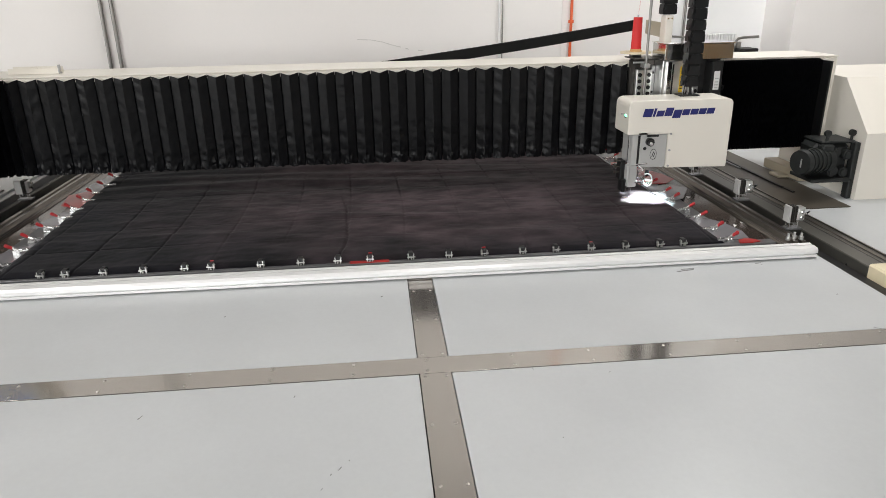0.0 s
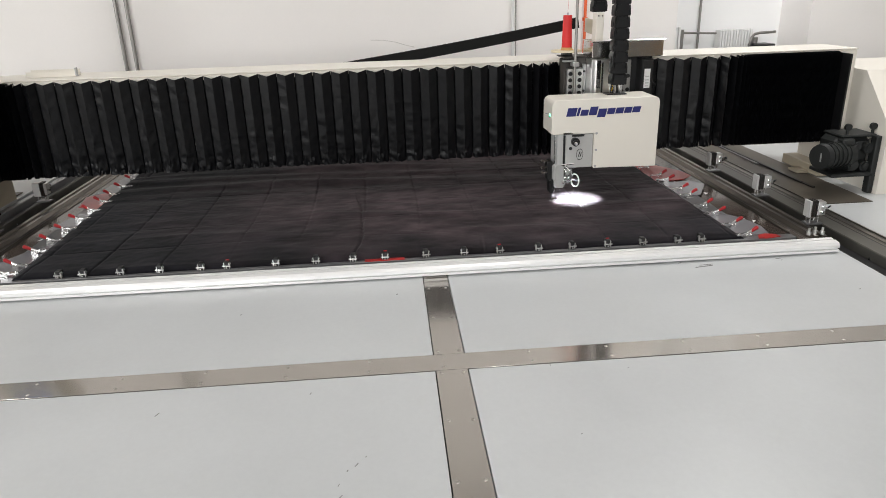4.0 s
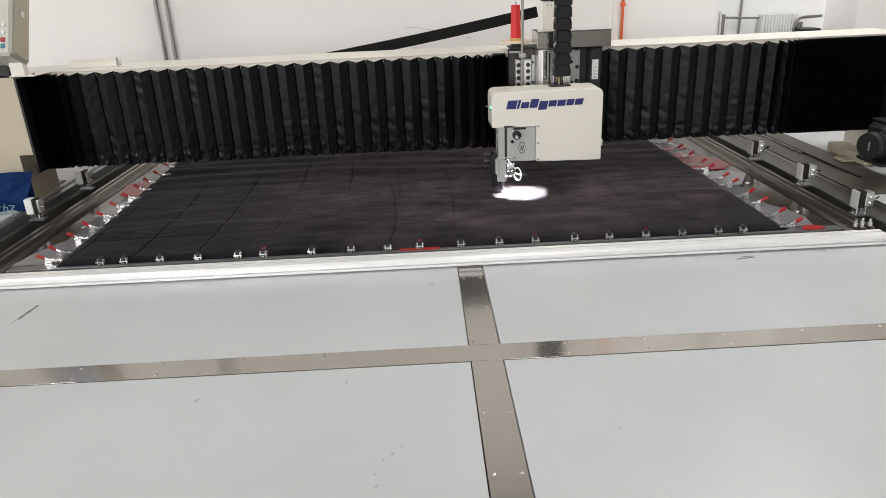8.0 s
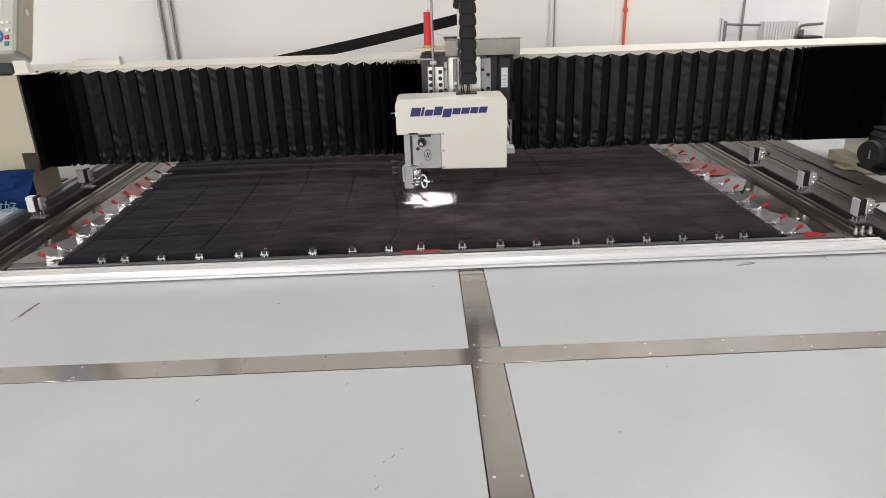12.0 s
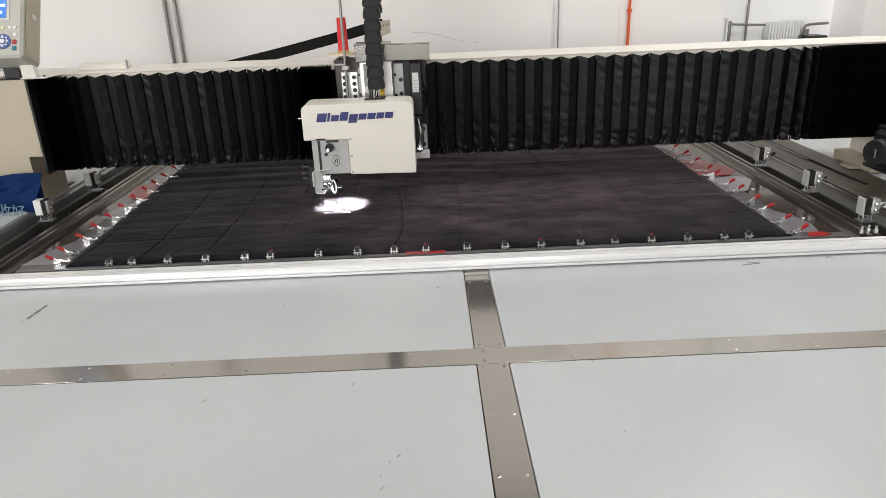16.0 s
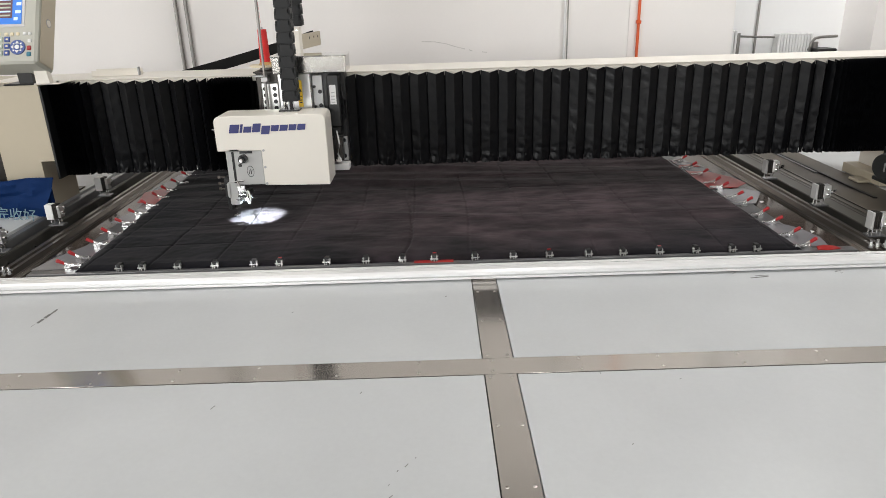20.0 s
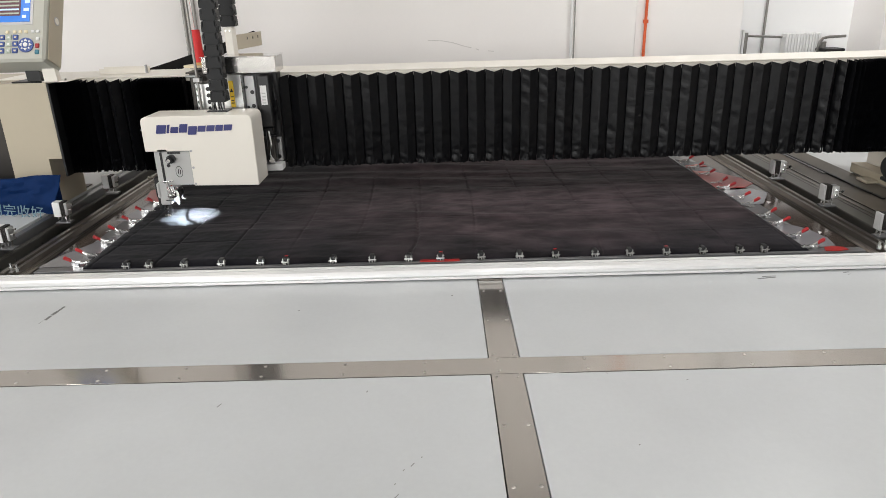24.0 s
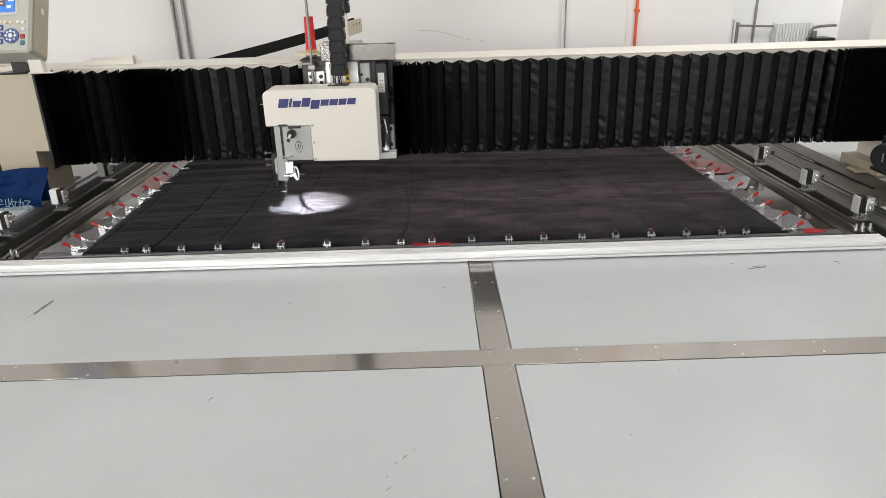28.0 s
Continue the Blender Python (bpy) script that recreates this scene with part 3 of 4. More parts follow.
part("bezel", on_panel(boxes((-0.185, -0.004, -0.0015, 0.002, 0.146, 0.157), (-0.0155, -0.004, -0.0015, 0.002, 0.1575, 0.31))), GREY, pan)
for r, z in enumerate((0.042, 0.069, 0.096)):
    for c, x in enumerate((-0.068, -0.094, -0.120, -0.146)):
        key(x, z, 0.021, 0.020, KEYBLUE if c % 2 == 0 else KEYGREY)
        key(x + 0.001, z - 0.001, 0.010, 0.008, IVORY if c % 2 == 0 else PAPER, proud=0.0065)
part("arrow_pad", on_panel(rod(B(), (-0.026, -0.005, 0.063), (-0.026, 0.002, 0.063), 0.029, 28)), KEYBLUE, pan, "round blue arrow pad")
part("key", on_panel(rod(B(), (-0.026, -0.008, 0.063), (-0.026, 0.0, 0.063), 0.0085, 14)), PAPER, pan)
for k in range(4):
    q = k * math.pi / 2
    c, s = math.cos(q), math.sin(q)
    tri = [(-0.026 + r * c - w * s, 0.063 + r * s + w * c) for r, w in ((0.024, 0.0), (0.014, 0.0075), (0.014, -0.0075))]
    part("key", on_panel(prism(B(), tri, "y", -0.0075, 0.0)), PAPER, pan)
    q += math.pi / 4
    part("spoke", on_panel(boxes((-0.026 + 0.019 * math.cos(q) - 0.003, -0.026 + 0.019 * math.cos(q) + 0.003, -0.0062, 0.0, 0.063 + 0.019 * math.sin(q) - 0.003, 0.063 + 0.019 * math.sin(q) + 0.003))), PAPER, pan)
key(0.017, 0.060, 0.016, 0.017, RED, "red stop key")
key(0.017, 0.035, 0.016, 0.017, TEAL, "teal key")
key(0.019, 0.088, 0.014, 0.013, PAPER)
for x in (0.018, -0.001, -0.028, -0.05, -0.072, -0.10):
    key(x, 0.117, 0.013, 0.012, PAPER if x > -0.01 else IVORY)
part("badge", on_panel(ring(B(), (0.0495, 0.066, 0.187), 0.015, 0.0022, "x", 20, 6)), GREY, pan)
part("badge_face", on_panel(rod(B(), (0.0492, 0.066, 0.187), (0.0505, 0.066, 0.187), 0.013, 20)), CREAM, pan)

# blue bag before the leg
bag = thing("tote_bag", -2.0, 1.25, 0.061, "blue non-woven bag with pale lettering", "bag")
bm = B()
bmesh.ops.create_grid(bm, x_segments=30, y_segments=16, size=0.5)
for v in bm.verts:
    x, z = v.co.x + 0.5, v.co.y + 0.5
    v.co = Vector((-2.24 + (0.495 + 0.048 * z) * x, 1.205 + 0.03 * noise.noise((x * 4, z * 2, 0)) + 0.012 * noise.noise((x * 11, z * 8, 3)) + 0.03 * z, 0.062 + (0.138 + 0.012 * x + 0.006 * math.sin(x * 9)) * z))
bmesh.ops.solidify(bm, geom=bm.faces[:], thickness=0.004)
bmesh.ops.recalc_face_normals(bm, faces=bm.faces)
part("front", bm, FELT, bag)
part("back", boxes((-2.24, -1.745, 1.275, 1.302, 0.062, 0.19), bevel=0.008), FELT, bag)
words = bpy.data.curves.new("lettering", "FONT")
words.body, words.size, words.extrude = "\u7528\u5b8c\u6536\u597d", 0.055, 0.0005
text = new("lettering_curve", words)
me = bpy.data.meshes.new_from_object(text.evaluated_get(bpy.context.evaluated_depsgraph_get()))
bpy.data.objects.remove(text)
me.name = "lettering"
me.transform(Matrix.Translation((-1.978, 1.166, 0.078)) @ Matrix.Rotation(radians(6), 4, "Y") @ Matrix.Rotation(radians(90), 4, "X"))
me.transform(Matrix.Translation(-origin(bag)))
me.materials.append(material("pale_print", (0.15, 0.24, 0.28), 0.7, grain=0.1))
words_ob = new("lettering", me)
words_ob.parent = bag
tagged(words_ob, "pale printed lettering")

# ---- clamping frame ----
GREYPAINT = material("grey_enamel", (0.46, 0.46, 0.45), 0.35, grain=0.03, stain=0.05)
frame_ob = thing("clamping_frame", -0.13, 1.5, 0.002, "aluminium profile frame with toggle clamps round its edge", "frame")
front_profile = [(0.549, 0.002), (0.549, 0.0055), (0.540, 0.0055), (0.540, 0.0132), (0.552, 0.0135), (0.552, 0.0190), (0.540, 0.0195), (0.5405, 0.029), (0.546, 0.0365), (0.569, 0.038), (0.569, 0.022), (0.576, 0.022), (0.576, 0.0375), (0.592, 0.0385), (0.592, 0.008), (0.605, 0.008), (0.605, 0.002)]
part("front_bar", prism(B(), front_profile, "x", -1.605, 1.352), ANODISED, frame_ob, "bright slotted aluminium bar")
part("back_bar", prism(B(), [(5.06 - y, z) for y, z in front_profile][::-1], "x", -1.605, 1.352), ALU, frame_ob)
side_profile = [(1.262, 0.010), (1.262, 0.026), (1.272, 0.032), (1.284, 0.026), (1.296, 0.026), (1.304, 0.040), (1.318, 0.040), (1.322, 0.030), (1.330, 0.030), (1.334, 0.040), (1.348, 0.040), (1.348, 0.002), (1.30, 0.002)]
part("side_bar", prism(B(), side_profile, "y", 0.606, 4.454), OXIDE, frame_ob)
part("side_bar", prism(B(), [(-0.266 - x, z) for x, z in side_profile][::-1], "y", 0.606, 4.454), OXIDE, frame_ob)
part("sheet", boxes((-1.525, 1.259, 0.607, 4.4, 0.020, 0.024)), SHEET, frame_ob, "glossy brownish plastic sheet")
part("edge_strip", boxes((-1.50, 1.24, 0.607, 0.645, 0.0125, 0.040), bevel=0.001), PLATE, frame_ob, "dull aluminium clamp strip")
for x0, x1 in ((1.03, 1.135), (-1.44, -1.34)):
    part("edge_strip", boxes((x0, x1, 0.646, 2.6, 0.0245, 0.036), bevel=0.001), PLATE, frame_ob, "dull aluminium clamp strip")
# grey film offcuts and red tape on the sheet
for pts, z in (([(1.06, 0.656), (1.17, 0.658), (1.185, 0.74), (1.165, 0.84), (1.12, 0.90), (1.06, 0.94)], 0.039), ([(1.06, 1.14), (1.15, 1.16), (1.235, 1.31), (1.19, 1.38), (1.06, 1.36)], 0.039), ([(1.06, 1.60), (1.17, 1.62), (1.16, 1.85), (1.05, 1.95)], 0.039),
               ([(-1.51, 0.656), (-1.36, 0.656), (-1.36, 0.98), (-1.42, 0.92), (-1.49, 0.76)], 0.039), ([(-1.47, 1.16), (-1.37, 1.15), (-1.37, 1.36), (-1.43, 1.33)], 0.039), ([(-1.49, 1.62), (-1.37, 1.52), (-1.37, 2.0), (-1.45, 1.98)], 0.039)):
    part("film", prism(B(), pts, "z", z - 0.003, z), FILM, frame_ob, "loose grey film")
for pts, z in (([(1.110, 0.612), (1.150, 0.609), (1.188, 0.618), (1.182, 0.640), (1.150, 0.652), (1.120, 0.641)], 0.0435), ([(1.035, 1.385), (1.17, 1.39), (1.232, 1.45), (1.215, 1.55), (1.15, 1.66), (1.05, 1.70)], 0.0425), ([(1.04, 1.76), (1.15, 1.78), (1.145, 1.83), (1.05, 1.80)], 0.0425),
               ([(-1.47, 1.44), (-1.35, 1.38), (-1.36, 1.56), (-1.43, 1.66), (-1.50, 1.60)], 0.0425), ([(-0.225, 0.608), (-0.095, 0.608), (-0.095, 0.626), (-0.225, 0.626)], 0.0425)):
    part("tape", prism(B(), pts, "z", z - 0.0025, z), TAPE, frame_ob, "red tape patch")
for x, y, a in ((1.165, 0.86, 20), (1.20, 0.82, 70), (-1.47, 1.06, 30), (-1.50, 0.72, 60), (1.19, 1.20, 80)):
    d = Vector((math.cos(radians(a)), math.sin(radians(a))))
    part("scrap", prism(B(), [(x, y), (x + 0.03 * d.x, y + 0.03 * d.y), (x + 0.022 * d.y, y + 0.02)], "z", 0.0242, 0.0255), PAPER, frame_ob, "torn paper scrap")
O = origin(frame_ob)


DULL = material("zinc_plated_steel", (0.52, 0.52, 0.51), 0.28, 0.9, grain=0.08)


def clamp_meshes():
    """A toggle clamp that reaches towards -x, its handle up and towards +x."""
    base = boxes((-0.012, 0.022, -0.013, 0.013, 0, 0.003), (-0.010, 0.018, -0.010, -0.0075, 0.003, 0.022), (-0.010, 0.018, 0.0075, 0.010, 0.003, 0.022))
    rod(base, (-0.003, -0.012, 0.016), (-0.003, 0.012, 0.016), 0.003, 8)
    rod(base, (0.012, -0.012, 0.018), (0.012, 0.012, 0.018), 0.003, 8)
    arm = boxes((-0.056, 0.006, -0.0075, -0.003, 0.013, 0.021), (-0.056, 0.006, 0.003, 0.0075, 0.013, 0.021), (-0.020, 0.010, -0.003, 0.003, 0.012, 0.026))
    rod(arm, (-0.044, 0, 0.004), (-0.044, 0, 0.026), 0.0035, 8)
    rod(arm, (-0.044, 0, 0.0), (-0.044, 0, 0.006), 0.007, 10)
    rod(arm, (0.000, 0, 0.020), (0.026, 0, 0.036), 0.0062, 8)
    grip = rod(rod(B(), (0.018, 0, 0.031), (0.048, 0, 0.0485), 0.0072, 10, 0.0098), (0.048, 0, 0.0485), (0.052, 0, 0.0508), 0.0098, 10, 0.006)
    for bm, s in ((base, 0.74), (arm, 0.74), (grip, 0.70)):
        bmesh.ops.scale(bm, vec=(s, s, s), verts=bm.verts)
    return mesh_of("clamp_base", base, ZINC), mesh_of("clamp_arm", arm, ZINC), mesh_of("grip", grip, RED)


def latch_meshes():
    """A small hold-down latch seen from its open end, which reaches towards +y."""
    base = boxes((-0.0125, -0.0090, -0.004, 0.010, 0.0, 0.026), (0.0090, 0.0125, -0.004, 0.010, 0.0, 0.026), (-0.0175, 0.0175, -0.007, -0.004, 0.011, 0.016))
    rod(base, (-0.016, 0.008, 0.020), (0.016, 0.008, 0.020), 0.0022, 8)
    rod(base, (0, -0.006, 0.006), (0, -0.010, 0.006), 0.0035, 8)
    arm = boxes((-0.0095, 0.0095, -0.003, 0.026, 0.018, 0.031), (-0.016, 0.016, -0.002, 0.022, 0.0, 0.003), bevel=0.0012)
    rod(arm, (0, 0.022, 0.006), (0, 0.022, 0.020), 0.006, 10)
    grip = rod(B(), (-0.006, 0.016, 0.0325), (0.008, 0.018, 0.0325), 0.0026, 8)
    for bm in (base, arm, grip):
        bmesh.ops.scale(bm, vec=(0.78, 0.78, 0.80), verts=bm.verts)
    return mesh_of("latch_base", base, DULL), mesh_of("latch_arm", arm, BLACK), mesh_of("latch_grip", grip, RED)


CL, LT = clamp_meshes(), latch_meshes()


def add_clamp(meshes, names, x, y, z, turn, grip=True):
    ob = share(names[0], meshes[0], frame_ob, Vector((x, y, z)) - O, turn)
    for me, name in list(zip(meshes, names))[1:]:
        if name != "grip" or grip:
            share(name, me, ob, (0, 0, 0))
    return ob


crng = random.Random(3)
for i, x in enumerate((-1.196, -1.121, -1.004, -0.881, -0.752, -0.669, -0.512, -0.383, -0.263, -0.158, -0.023, 0.103, 0.222, 0.352, 0.466, 0.587, 0.707, 0.828, 0.910)):
    add_clamp(LT, ("hold_down_latch", "arm", "grip"), x, 0.617, 0.0405, crng.uniform(-6, 6), grip=i in (5, 9, 12, 15))
for y in (0.640, 0.750, 0.885, 0.985, 1.13, 1.22, 1.37, 1.45, 1.60, 1.74, 1.88, 2.02):
    add_clamp(CL, ("toggle_clamp", "arm", "grip"), 1.082, y, 0.0365, crng.uniform(-12, 12))
for y in (0.66, 0.735, 0.87, 0.985, 1.11, 1.235, 1.355, 1.48, 1.59, 1.725, 1.865, 2.0):
    add_clamp(CL, ("toggle_clamp", "arm", "grip"), -1.382, y, 0.0365, 180 + crng.uniform(-12, 12))

# valve blocks that ride with the frame
block_fin = mesh_of("fin", boxes((-0.0022, 0.0022, -0.0195, 0.017, 0.024, 0.083), bevel=0.0008), DARK)
block_leg = mesh_of("pin", rod(B(), (0, 0, 0.0), (0, 0, 0.034), 0.0032, 10), CHROME)
block_port = mesh_of("port", rod(rod(B(), (0.030, -0.010, 0.05), (0.040, -0.010, 0.05), 0.0055, 10), (0.030, 0.008, 0.066), (0.038, 0.008, 0.066), 0.0048, 10), CHROME)
front_port = mesh_of("front_port", rod(rod(B(), (0, -0.017, 0), (0, -0.023, 0), 0.0065, 10), (0, -0.023, 0), (0, -0.026, 0), 0.004, 8), CHROME)
hose = mesh_of("hose", tube([(0.035, -0.010, 0.05), (0.050, -0.006, 0.056), (0.064, 0.009, 0.053), (0.070, 0.028, 0.040), (0.058, 0.040, 0.030), (0.045, 0.036, 0.034)], 0.0028, 8), BLACK)
foot = mesh_of("foot_plate", boxes((-0.030, 0.030, -0.019, 0.019, -0.006, 0.0), bevel=0.001), PLATE)
outer = {1: ((-0.030, -0.021), (0.006, 0.030), (-0.016, -0.009, -0.002)), -1: ((-0.030, -0.001), (0.016, 0.028), (0.003, 0.009, 0.0145))}
block_sets = {}
for side, (wide, core, fins) in outer.items():
    plate_me = mesh_of("face_plate", boxes((*wide, -0.018, 0.018, 0.022, 0.082), bevel=0.0015), WHITE if side < 0 else GREYPAINT)
    core_me = mesh_of("valve_block", boxes((-0.020, 0.010, -0.012, 0.016, 0.030, 0.078), (*core, -0.018, 0.015, 0.028, 0.078), bevel=0.002), ALU)
    block_sets[side] = (core_me, plate_me, fins)
for x, y, turn in ((1.372, 0.735, 0), (1.372, 1.10, 0), (1.366, 1.515, 0), (-1.722, 0.845, -1), (-1.668, 1.145, -1), (-1.668, 1.57, -1)):
    core_me, plate_me, fins = block_sets[1 if x > 0 else -1]
    ob = share("valve_block", core_me, frame_ob, Vector((x, y, 0.046)) - O, turn)
    for name, me in (("face_plate", plate_me), ("port", block_port), ("hose", hose), ("foot_plate", foot)):
        if name != "hose" or x > 0:
            share(name, me, ob, (0, 0, 0))
    for dx in fins:
        share("fin", block_fin, ob, (dx, 0, 0))
    if x > 0:
        for dz in (0.042, 0.062):
            share("port", front_port, ob, (0.018, 0, dz))
    for dx, dy in ((-0.018, -0.010), (0.012, -0.010), (-0.018, 0.010), (0.012, 0.010)):
        share("pin", block_leg, ob, (dx, dy, 0))
for x, y in ((1.29, 0.622), (1.318, 0.632), (1.338, 0.622), (-1.56, 0.622), (-1.585, 0.632)):
    part("corner_bolt", rod(rod(B(), (x, y, 0.040), (x, y, 0.052), 0.008, 6), (x, y, 0.052), (x, y, 0.064), 0.0045, 10), DULL, frame_ob)

# ---- quilted cloth ----
cn = CLOTH.node_tree
spread = cn.nodes.new("ShaderNodeMapping")
spread.inputs["Scale"].default_value = (0.9, 1.7, 1.0)
for n in list(cn.nodes):
    if n.bl_idname == "ShaderNodeTexNoise":
        cn.links.new(spread.outputs[0], n.inputs["Vector"])
        n.inputs["Roughness"].default_value = 0.62
    if n.bl_idname == "ShaderNodeTexCoord":
        cn.links.new(n.outputs["Object"], spread.inputs["Vector"])
CLOTH.node_tree.nodes["Principled BSDF"].inputs["Sheen Weight"].default_value = 0.07
CLOTH.node_tree.nodes["Principled BSDF"].inputs["Sheen Roughness"].default_value = 0.4
# paler brown over the middle, fading to dark charcoal towards the edges
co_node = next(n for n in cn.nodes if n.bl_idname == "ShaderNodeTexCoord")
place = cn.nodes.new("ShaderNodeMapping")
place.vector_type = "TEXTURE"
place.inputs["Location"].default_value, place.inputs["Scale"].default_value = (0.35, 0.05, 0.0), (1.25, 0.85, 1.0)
tone_noise = cn.nodes.new("ShaderNodeTexNoise")
tone_noise.inputs["Scale"].default_value, tone_noise.inputs["Detail"].default_value = 3.1, 5
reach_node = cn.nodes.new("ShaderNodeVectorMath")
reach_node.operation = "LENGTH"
tone_reach = cn.nodes.new("ShaderNodeMath")
tone_reach.operation = "ADD"
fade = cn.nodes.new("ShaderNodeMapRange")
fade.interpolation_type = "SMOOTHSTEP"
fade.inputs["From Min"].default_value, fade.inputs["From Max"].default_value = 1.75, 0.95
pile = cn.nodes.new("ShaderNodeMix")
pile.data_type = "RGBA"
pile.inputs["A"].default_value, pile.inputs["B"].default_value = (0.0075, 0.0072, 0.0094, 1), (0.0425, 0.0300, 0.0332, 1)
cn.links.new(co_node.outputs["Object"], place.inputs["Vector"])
cn.links.new(co_node.outputs["Object"], tone_noise.inputs["Vector"])
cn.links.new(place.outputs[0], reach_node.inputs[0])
cn.links.new(reach_node.outputs["Value"], tone_reach.inputs[0])
cn.links.new(tone_noise.outputs["Fac"], tone_reach.inputs[1])
cn.links.new(tone_reach.outputs[0], fade.inputs["Value"])
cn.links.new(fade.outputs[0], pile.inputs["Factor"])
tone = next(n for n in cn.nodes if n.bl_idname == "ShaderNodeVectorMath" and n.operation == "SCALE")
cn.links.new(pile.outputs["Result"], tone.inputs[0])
cloth = thing("quilted_cloth", -0.15, 1.4, 0.038, "dark charcoal quilted fabric clamped flat in the frame", "fabric")
NX, NYC = 760, 430
verts, faces = [], []
for j in range(NYC + 1):
    v = j / NYC
    y = 0.622 + 1.60 * v
    for i in range(NX + 1):
        u = i / NX
        x0, x1 = -1.345 - 0.055 * v * 1.62 / 1.36, 1.062 - 0.03 * v * 1.62 / 1.36
        wob = 0.006 * noise.noise((y * 14, 3 * round(u), 1.5))
        x = x0 + (x1 - x0) * u + wob * (1 if u in (0, 1) else 0)
        z = 0.0505
        z += 0.0034 * noise.noise((x * 2.0, y * 7, 0.3)) + 0.0026 * noise.noise((x * 4.1, y * 17, 2.3)) + 0.0011 * noise.noise((x * 12, y * 33, 6.1)) + 0.0008 * noise.noise((x * 40, y * 40, 5))
        z += 0.022 * max(0.0, (y - 1.20)) * noise.noise((x * 0.9, y * 11 + 0.6 * math.sin(x * 2), 7))
        sx = (x + 1.10 + 0.012 * math.sin(y * 4)) / 0.213
        sy = (y - 0.62 + 0.010 * math.sin(x * 3)) / 0.215
        dx, dy = abs(sx - round(sx)) * 0.213, abs(sy - round(sy)) * 0.215
        z -= (0.0036 * math.exp(-(dx / 0.0042) ** 2) + 0.0020 * math.exp(-(dy / 0.0042) ** 2)) * (0.6 + 1.4 * noise.noise((x * 1.5, y * 2.2, 4)))
        z += 0.0032 * max(0.0, noise.noise((x * 1.3, y * 9 + math.sin(x * 1.7), 11))) ** 2 * 4
        wx = -0.262 + 0.022 * math.sin((y - 0.6) * 5.0) + 0.004 * math.sin(y * 17)
        z += 0.0015 * math.exp(-((x - wx - 0.012) / 0.012) ** 2) - 0.0055 * min(1.0, (1.5 - y) / 0.35) * math.exp(-((x - wx) / 0.0045) ** 2) if 0.6 < y < 1.5 else 0.0
        edge = min(u * 2.4, (1 - u) * 2.4, v * 1.62) / 0.03
        z = 0.0405 + (z - 0.0405) * min(1.0, edge) ** 0.5 if edge < 1 else z
        verts.append((x + 0.15, y - 1.4, z - 0.038))
for j in range(NYC):
    for i in range(NX):
        a = j * (NX + 1) + i
        faces.append((a, a + 1, a + NX + 2, a + NX + 1))
me = bpy.data.meshes.new("fabric")
me.from_pydata(verts, [], faces)
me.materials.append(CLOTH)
me.shade_smooth()
fab = new("fabric", me)
fab.parent = cloth
mod = fab.modifiers.new("thick", "SOLIDIFY")
mod.thickness, mod.offset = 0.0025, -1

# ---- bellows ----
PANEL, LOW, HIGH = 0.0392, 0.187, 0.561
prng = random.Random(11)
panel_meshes = []
for k in range(12):
    bm = B()
    nz = 44
    grid = []
    back = 1 if k % 2 == 0 else -1      # which end of the panel lies in the valley
    steps = [-0.5, -0.46, -0.38, -0.28, -0.16, -0.04, 0.08, 0.20, 0.32, 0.41, 0.46, 0.5]
    for j in range(nz + 1):
        row = []
        for s in steps:
            u, v = s * back, j / nz
            soft = 1 - abs(2 * u) ** 5
            fold = (max(0.0, s - 0.38) / 0.12) ** 2           # the hem that is sewn into the valley
            crease = 0.0006 * math.sin(v * 47 + 2 * u + 2 * noise.noise((k, v * 4, 3))) * (0.5 + 1.6 * noise.noise((k * 3, v * 5, 8)))
            crease += (0.0016 * noise.noise((u * 0.5 + k * 9, v * 11, k)) + 0.0015 * noise.noise((u * 1.2 + k * 4, v * 29, k + 20))) * (1.25 - 0.6 * v)
            crease += 0.010 * (max(0.0, 0.20 - v) / 0.20) ** 1.2 * noise.noise((u * 2.6 + k * 5, v * 27 + 3 * abs(u), 3 + k))
            low = LOW + 0.006 * noise.noise((u * 3 + k, 0.4, k)) + 0.004 * abs(u)
            top = HIGH + 0.0105 * (s + 0.5)
            row.append(bm.verts.new((u * PANEL * 1.03, crease * soft + 0.0030 * fold, low + (top - low) * v - LOW)))
        grid.append(row)
    for j in range(nz):
        for i in range(len(steps) - 1):
            face = (grid[j][i], grid[j][i + 1], grid[j + 1][i + 1], grid[j + 1][i])
            bm.faces.new(face if back > 0 else face[::-1])
    panel_meshes.append(mesh_of("panel", bm, FABRIC))


def carriage_x(t):
    """Where the carriage stands: its head's edge along the beam."""
    key = [(0, 1.284), (3, 1.012), (5.5, 0.781), (8, 0.552), (15, -0.096), (21.5, -0.694), (23.3, -0.856), (23.6, -0.858), (26.15, -0.858), (26.35, -0.833), (26.5, -0.797), (27, -0.647), (27.5, -0.497), (28, -0.352)]
    return float(np.interp(t, [a for a, _ in key], [b for _, b in key]))


PMIN, PMAX = 0.0062, 0.0733
BT = [0.5 * k for k in range(52)] + [26.15, 26.35, 26.6, 27, 27.5, 28]


